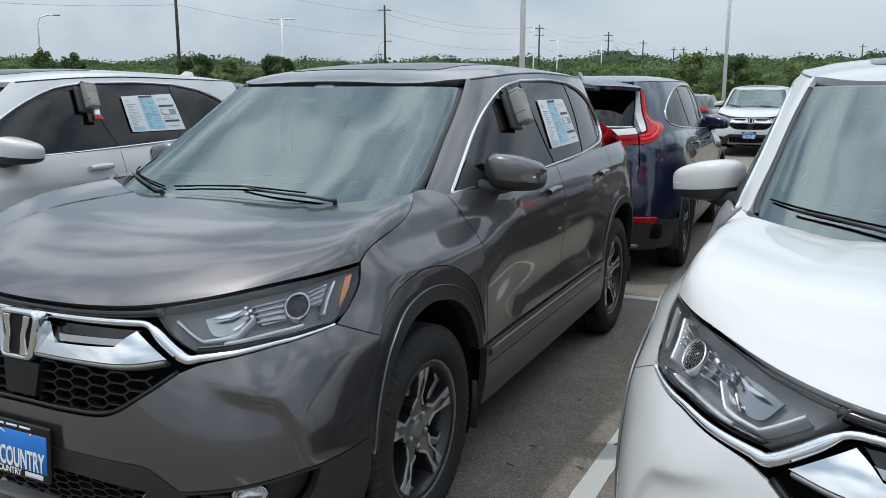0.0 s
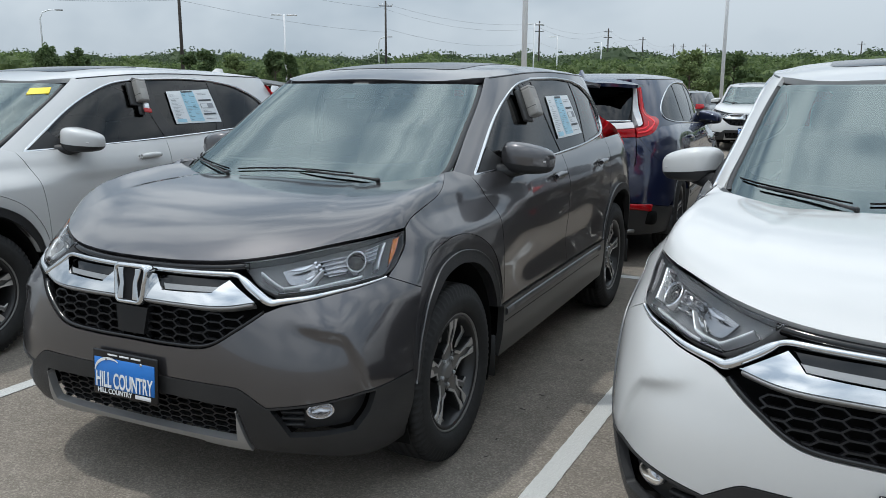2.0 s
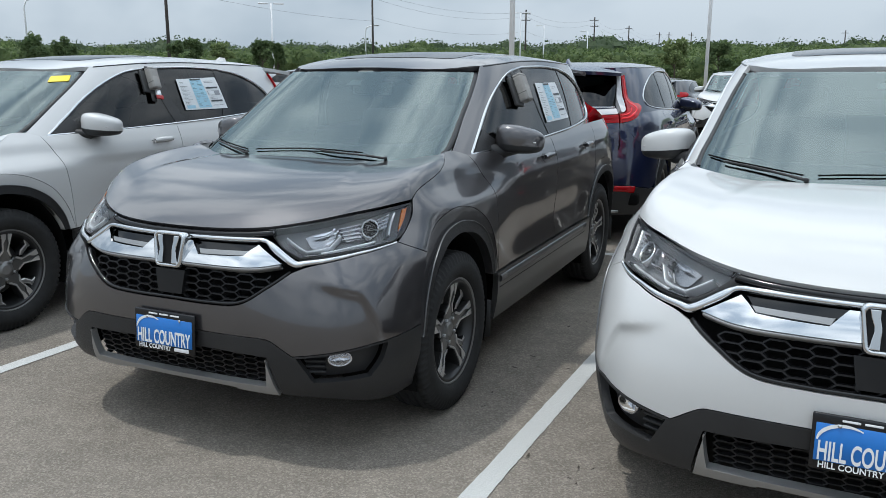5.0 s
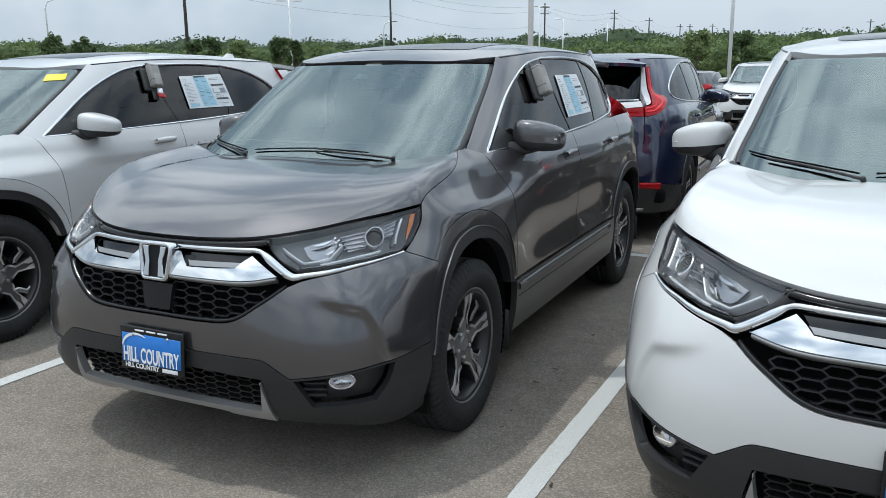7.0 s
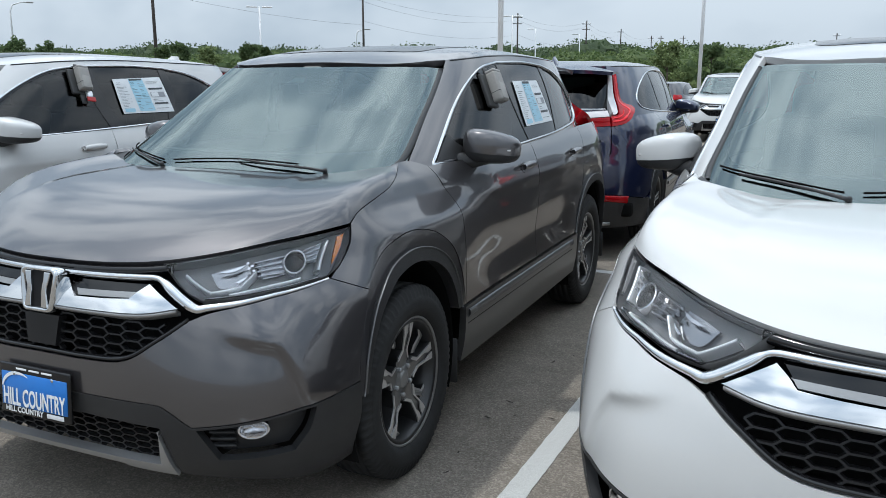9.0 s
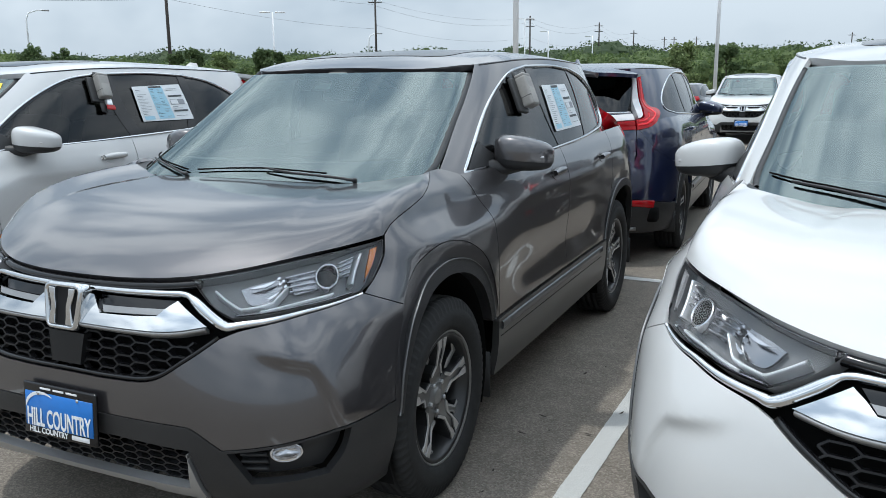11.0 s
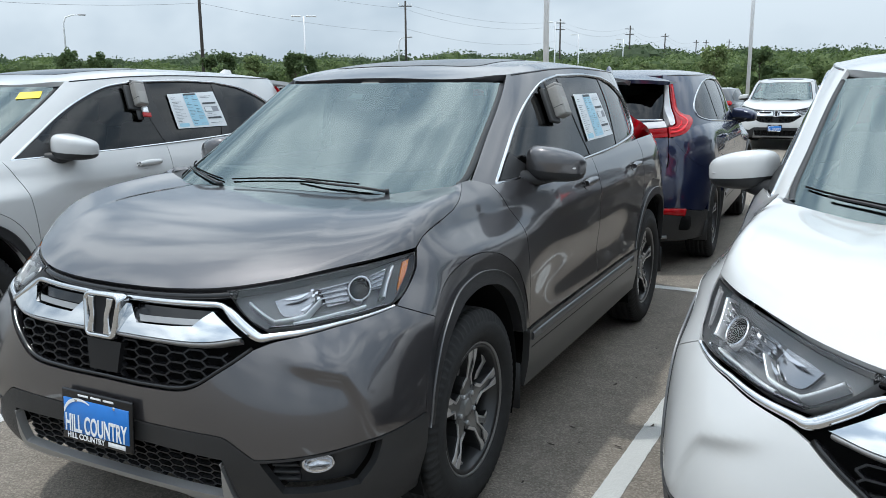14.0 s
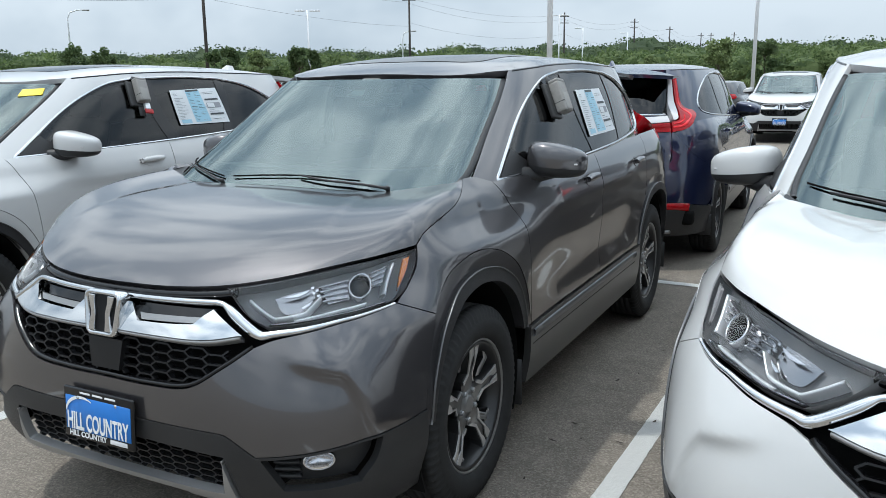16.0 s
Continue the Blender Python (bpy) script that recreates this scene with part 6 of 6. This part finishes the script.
def light_pole(deg, dist, height, radius, heads=2, double=True):
    p = bearing(deg, dist)
    pole = part("light_pole", tube_mesh("light_pole", [(0, 0, 0.7), (0, 0, height)], [radius * 0.8, radius * 0.65], 12), LAMPPOLE)
    pole.matrix_basis = pose(*p, 0, 0, deg)
    tagged(pole, "white steel car park light pole on a concrete foot", "light pole", "light poles")
    part("pole_foot", lathe_mesh("pole_foot", [(0, radius * 2.3), (0.68, radius * 2.3), (0.72, radius * 2.1), (0.72, 0)], 20, "z"), shader("pole_foot_concrete", (0.4, 0.39, 0.37), 0.9, var=0.1, scale=6), pole)
    for s in (-1, 1)[: heads]:
        part("lamp_head", box_bm((0.75, 0.34, 0.09), (s * 0.55, 0, height - 0.02), 0.03), LAMPPOLE, pole)
    return pole


def street_lamp(deg, dist, height, reach):
    p = bearing(deg, dist)
    s = part("street_lamp", tube_mesh("street_lamp", [(0, 0, 0), (0, 0, height * 0.9), (reach * 0.15, 0, height * 0.97), (reach * 0.6, 0, height), (reach, 0, height + 0.05)], [0.11, 0.08, 0.07, 0.06, 0.05], 8), LAMPPOLE)
    s.matrix_basis = pose(*p, 0, 0, deg)
    tagged(s, "steel street lamp with a curved arm", "street lamp", "street lamps")
    part("lamp_head", box_bm((0.7, 0.3, 0.14), (reach + 0.25, 0, height + 0.03), 0.05), SATIN, s)


poles = [utility_pole(43.0, 68, 11.5, 1, 30), utility_pole(29.4, 94, 11.0, 1, 35), utility_pole(18.84, 122, 11.0, 2, 40), utility_pole(14.19, 141, 11.2, 2, 40),
         utility_pole(11.9, 165, 11.2, 1, 40), utility_pole(9.9, 195, 11.4, 1, 40), utility_pole(9.28, 196, 11.4, 1, 40), utility_pole(7.85, 197, 11.4, 1, 40), utility_pole(-1.37, 190, 11.0, 1, 20)]
light_pole(36.26, 62, 6.7, 0.10)
light_pole(19.7, 21, 9.0, 0.090)
light_pole(6.55, 36, 9.5, 0.095)
light_pole(19.18, 88, 8.1, 0.10)
light_pole(17.58, 95, 7.2, 0.10, 1)
light_pole(14.61, 105, 7.1, 0.09, 1)
street_lamp(51.3, 95, 9.2, 1.6)
street_lamp(29.9, 110, 8.0, 1.2)
far_left = bearing(60, 62)


def wire(a, za, b, zb, sag):
    pts = [(a.x + (b.x - a.x) * t, a.y + (b.y - a.y) * t, za + (zb - za) * t - sag * 4 * t * (1 - t)) for t in np.linspace(0, 1, 17)]
    tagged(part("power_line", tube_mesh("power_line", pts, 0.011, 4), WIRE), "thin sagging overhead power line", "cable", "power lines")


for dz, sag in ((-0.5, 0.5), (-3.1, 0.4), (0.9, 0.6)):
    wire(far_left, 10.6 + dz, poles[0][0], 11.2 + dz, sag)
    wire(poles[0][0], 11.2 + dz, poles[1][0], 10.7 + dz, sag)
for k in range(1, 6):
    for dz, sag in ((-0.3, 1.0), (-0.9, 1.2), (-3.0, 1.1)):
        wire(poles[k][0], poles[k][1] + dz, poles[k + 1][0], poles[k + 1][1] + dz, sag)

# ---- trees and scrub ----
def leaf_material(name, dark, light):
    m = shader(name, light, 0.65, spec=0.25)
    nt = m.node_tree
    p = nt.nodes["Principled BSDF"]
    geo, ramp = nt.nodes.new("ShaderNodeNewGeometry"), nt.nodes.new("ShaderNodeValToRGB")
    ramp.color_ramp.elements[0].color, ramp.color_ramp.elements[1].color = (*dark, 1), (*light, 1)
    nt.links.new(geo.outputs["Random Per Island"], ramp.inputs[0])
    nt.links.new(ramp.outputs[0], p.inputs["Base Color"])
    through_leaf, both_ways = nt.nodes.new("ShaderNodeBsdfTranslucent"), nt.nodes.new("ShaderNodeMixShader")
    both_ways.inputs[0].default_value = 0.45
    nt.links.new(ramp.outputs[0], through_leaf.inputs[0])
    nt.links.new(p.outputs[0], both_ways.inputs[1])
    nt.links.new(through_leaf.outputs[0], both_ways.inputs[2])
    nt.links.new(both_ways.outputs[0], nt.nodes["Material Output"].inputs[0])
    return m


LEAF = leaf_material("scrub_leaves", (0.065, 0.105, 0.036), (0.17, 0.225, 0.085))
LEAFDARK = leaf_material("tree_leaves", (0.050, 0.080, 0.038), (0.105, 0.145, 0.070))
LEAFMID = leaf_material("young_tree_leaves", (0.060, 0.098, 0.040), (0.140, 0.190, 0.080))
LEAFPALE = leaf_material("pale_leaves", (0.10, 0.14, 0.05), (0.26, 0.32, 0.14))
BARK = shader("bark", (0.09, 0.07, 0.055), 0.9, var=0.25, scale=12)


def leaves(rng, out, centre, half, count, size, heart=0.78):
    """Leaf blades in and on a lumpy clump; each a bent pair of triangles."""
    g = np.random.default_rng(rng.randrange(1 << 30))
    def unit(v):
        return v / np.linalg.norm(v, axis=1, keepdims=True)
    d = unit(g.normal(size=(count, 3)))
    p = np.array(centre) + d * np.array(half) * np.sqrt(g.uniform(0.3, 1.0, (count, 1))) * (0.95 + 0.03 * g.normal(size=(count, 1)))
    p[:, 2] = np.where(p[:, 2] < 0.02, g.uniform(0.02, 0.4, count), p[:, 2])
    a = unit(g.normal(size=(count, 3)) * (1, 1, 0.7))
    b = unit(np.cross(a, g.normal(size=(count, 3))))
    s = size * g.uniform(0.6, 1.3, (count, 1))
    la, lo = np.meshgrid(np.linspace(-1.2, 1.45, 9), np.linspace(0, 2 * np.pi, 13)[:-1], indexing="ij")
    r = heart + 0.06 * g.normal(size=la.shape)
    r[-1] = r[-1].mean()
    core = np.array(centre) + np.stack([np.cos(la) * np.cos(lo), np.cos(la) * np.sin(lo), np.sin(la)], -1) * np.array(half) * r[..., None]
    core[..., 2] = np.maximum(core[..., 2], 0.02)
    nxt = np.roll(core, -1, 1)
    out.append(np.stack([core[:-1], nxt[:-1], nxt[1:], core[1:]], 2).reshape(-1, 3))
    out.append(np.stack([p - a * s, p + b * s * 0.75, p + a * s, p - b * s * 0.75 - (0, 0, 0.15) * s], 1).reshape(-1, 3))


def leaf_mesh(name, out):
    v = np.concatenate(out)
    n = len(v) // 4
    k = 4 * np.arange(n)[:, None]
    tri = np.concatenate([k, k + 1, k + 2, k, k + 2, k + 3], 1).ravel()
    me = bpy.data.meshes.new(name)
    me.vertices.add(len(v))
    me.vertices.foreach_set("co", v.ravel())
    me.loops.add(len(tri))
    me.loops.foreach_set("vertex_index", tri)
    me.polygons.add(2 * n)
    me.polygons.foreach_set("loop_start", 3 * np.arange(2 * n))
    me.update()
    me.validate()
    return me


def scrub_belt(name, label, d0, d1, step, dist, spread, low, high, mat, size, count, seed):
    rng = random.Random(seed)
    out = []
    deg = d0
    while deg < d1:
        p = bearing(deg, dist + rng.uniform(-spread, spread))
        h = rng.uniform(low, high) * (0.85 + 0.3 * noise.noise(Vector((deg * 0.35, seed, 0))))
        w = rng.uniform(1.2, 2.6) * h / 3.4
        for _ in range(3):
            q = (p.x + rng.uniform(-w, w), p.y + rng.uniform(-w, w), h * rng.uniform(0.4, 0.62))
            leaves(rng, out, q, (w, w, h * rng.uniform(0.36, 0.5)), count, size, 0.72)
        deg += step * rng.uniform(0.7, 1.3)
    tagged(part(name, leaf_mesh(name, out), mat), label, "scrub", kind="stuff")


scrub_belt("scrub", "green scrub along the edge of the car park", -9, 64, 0.42, 98, 10, 4.3, 5.8, LEAF, 0.145, 800, 5)
scrub_belt("woodland", "dark green woodland in the distance", -9, 64, 0.5, 165, 18, 7.2, 9.8, LEAFDARK, 0.23, 600, 6)
scrub_belt("woodland", "hazy green woodland far away", -9, 64, 0.6, 260, 25, 11.0, 14.5, LEAFDARK, 0.36, 430, 8)
scrub_belt("scrub", "pale green scrub on rising ground", -9, 9, 0.4, 120, 8, 5.2, 7.4, LEAF, 0.17, 640, 9)


def small_tree(deg, dist, height, wide, mat, seed):
    rng = random.Random(seed)
    p = bearing(deg, dist)
    trunk = part("tree", tube_mesh("tree", [(0, 0, 0), (0.04, 0.02, height * 0.3), (0.0, 0.05, height * 0.62), (0.02, 0, height * 0.9)], [0.07, 0.055, 0.035, 0.01], 7), BARK)
    trunk.matrix_basis = pose(*p)
    tagged(trunk, "young leafy tree with a slim trunk", "tree", "young trees")
    out = []
    for k in range(16):
        a, z = rng.uniform(0, 6.28), height * rng.uniform(0.22, 0.86)
        r = wide * rng.uniform(0.35, 1.0) * (1.12 - z / height)
        end = (r * math.cos(a), r * math.sin(a), z + 0.25)
        part("limb", tube_mesh("limb", [(0, 0.03, z - 0.3), (end[0] * 0.5, end[1] * 0.5, z), end], [0.03, 0.02, 0.008], 5), BARK, trunk)
        leaves(rng, out, end, (wide * rng.uniform(0.16, 0.28), wide * rng.uniform(0.16, 0.28), height * rng.uniform(0.07, 0.13)), 110, 0.10, 0.4)
    leaves(rng, out, (0, 0, height * 0.80), (wide * 0.16, wide * 0.16, height * 0.2), 90, 0.10, 0.3)
    part("crown", leaf_mesh("crown", out), mat, trunk)


for k, (deg, dist, h, w, mat) in enumerate(((51.2, 58, 4.3, 2.2, LEAFMID), (49.4, 60, 4.2, 1.5, LEAFMID), (42.6, 62, 3.9, 1.4, LEAFMID), (41.5, 60, 4.1, 1.4, LEAFMID), (39.6, 63, 3.9, 2.4, LEAFPALE), (37.0, 64, 4.3, 1.8, LEAFMID), (36.0, 60, 3.9, 0.9, LEAFMID),
                                            (16.6, 70, 3.4, 1.3, LEAFPALE), (13.0, 62, 3.3, 1.4, LEAFPALE), (8.7, 52, 3.9, 2.1, LEAFPALE), (5.9, 55, 3.8, 1.8, LEAFMID))):
    small_tree(deg, dist, h, w, mat, 20 + k)


# ---- litter on the asphalt ----
def build_litter():
    rng = random.Random(21)
    bm = bmesh.new()
    spots = [(0.99, 0.53), (1.02, 0.74), (1.05, 1.35)] + [(1.0 + 0.75 * rng.random(), -1.4 + 4.2 * rng.random()) for _ in range(26)]
    for k, (x, y) in enumerate(spots):
        size = 0.022 if k < 3 else rng.uniform(0.006, 0.018)
        a = rng.uniform(0, math.pi)
        pts = []
        for i in range(7):
            t = i / 6 - 0.5
            w = size * 0.22 * (1 - (2 * t) ** 2) + 0.0015
            for s in (-1, 1):
                u, v = t * 2 * size, s * w + 0.3 * size * t * t
                pts.append(bm.verts.new((x + u * math.cos(a) - v * math.sin(a), y + u * math.sin(a) + v * math.cos(a), 0.006 + 0.25 * size * (0.3 + abs(t)))))
        for i in range(6):
            bm.faces.new((pts[2 * i], pts[2 * i + 1], pts[2 * i + 3], pts[2 * i + 2]))
    tagged(part("dead_leaf", bm, shader("dry_leaf", (0.045, 0.034, 0.024), 0.8, var=0.3, scale=60)), "few dry leaves and bits on the asphalt", "leaf litter", kind="stuff")


build_litter()
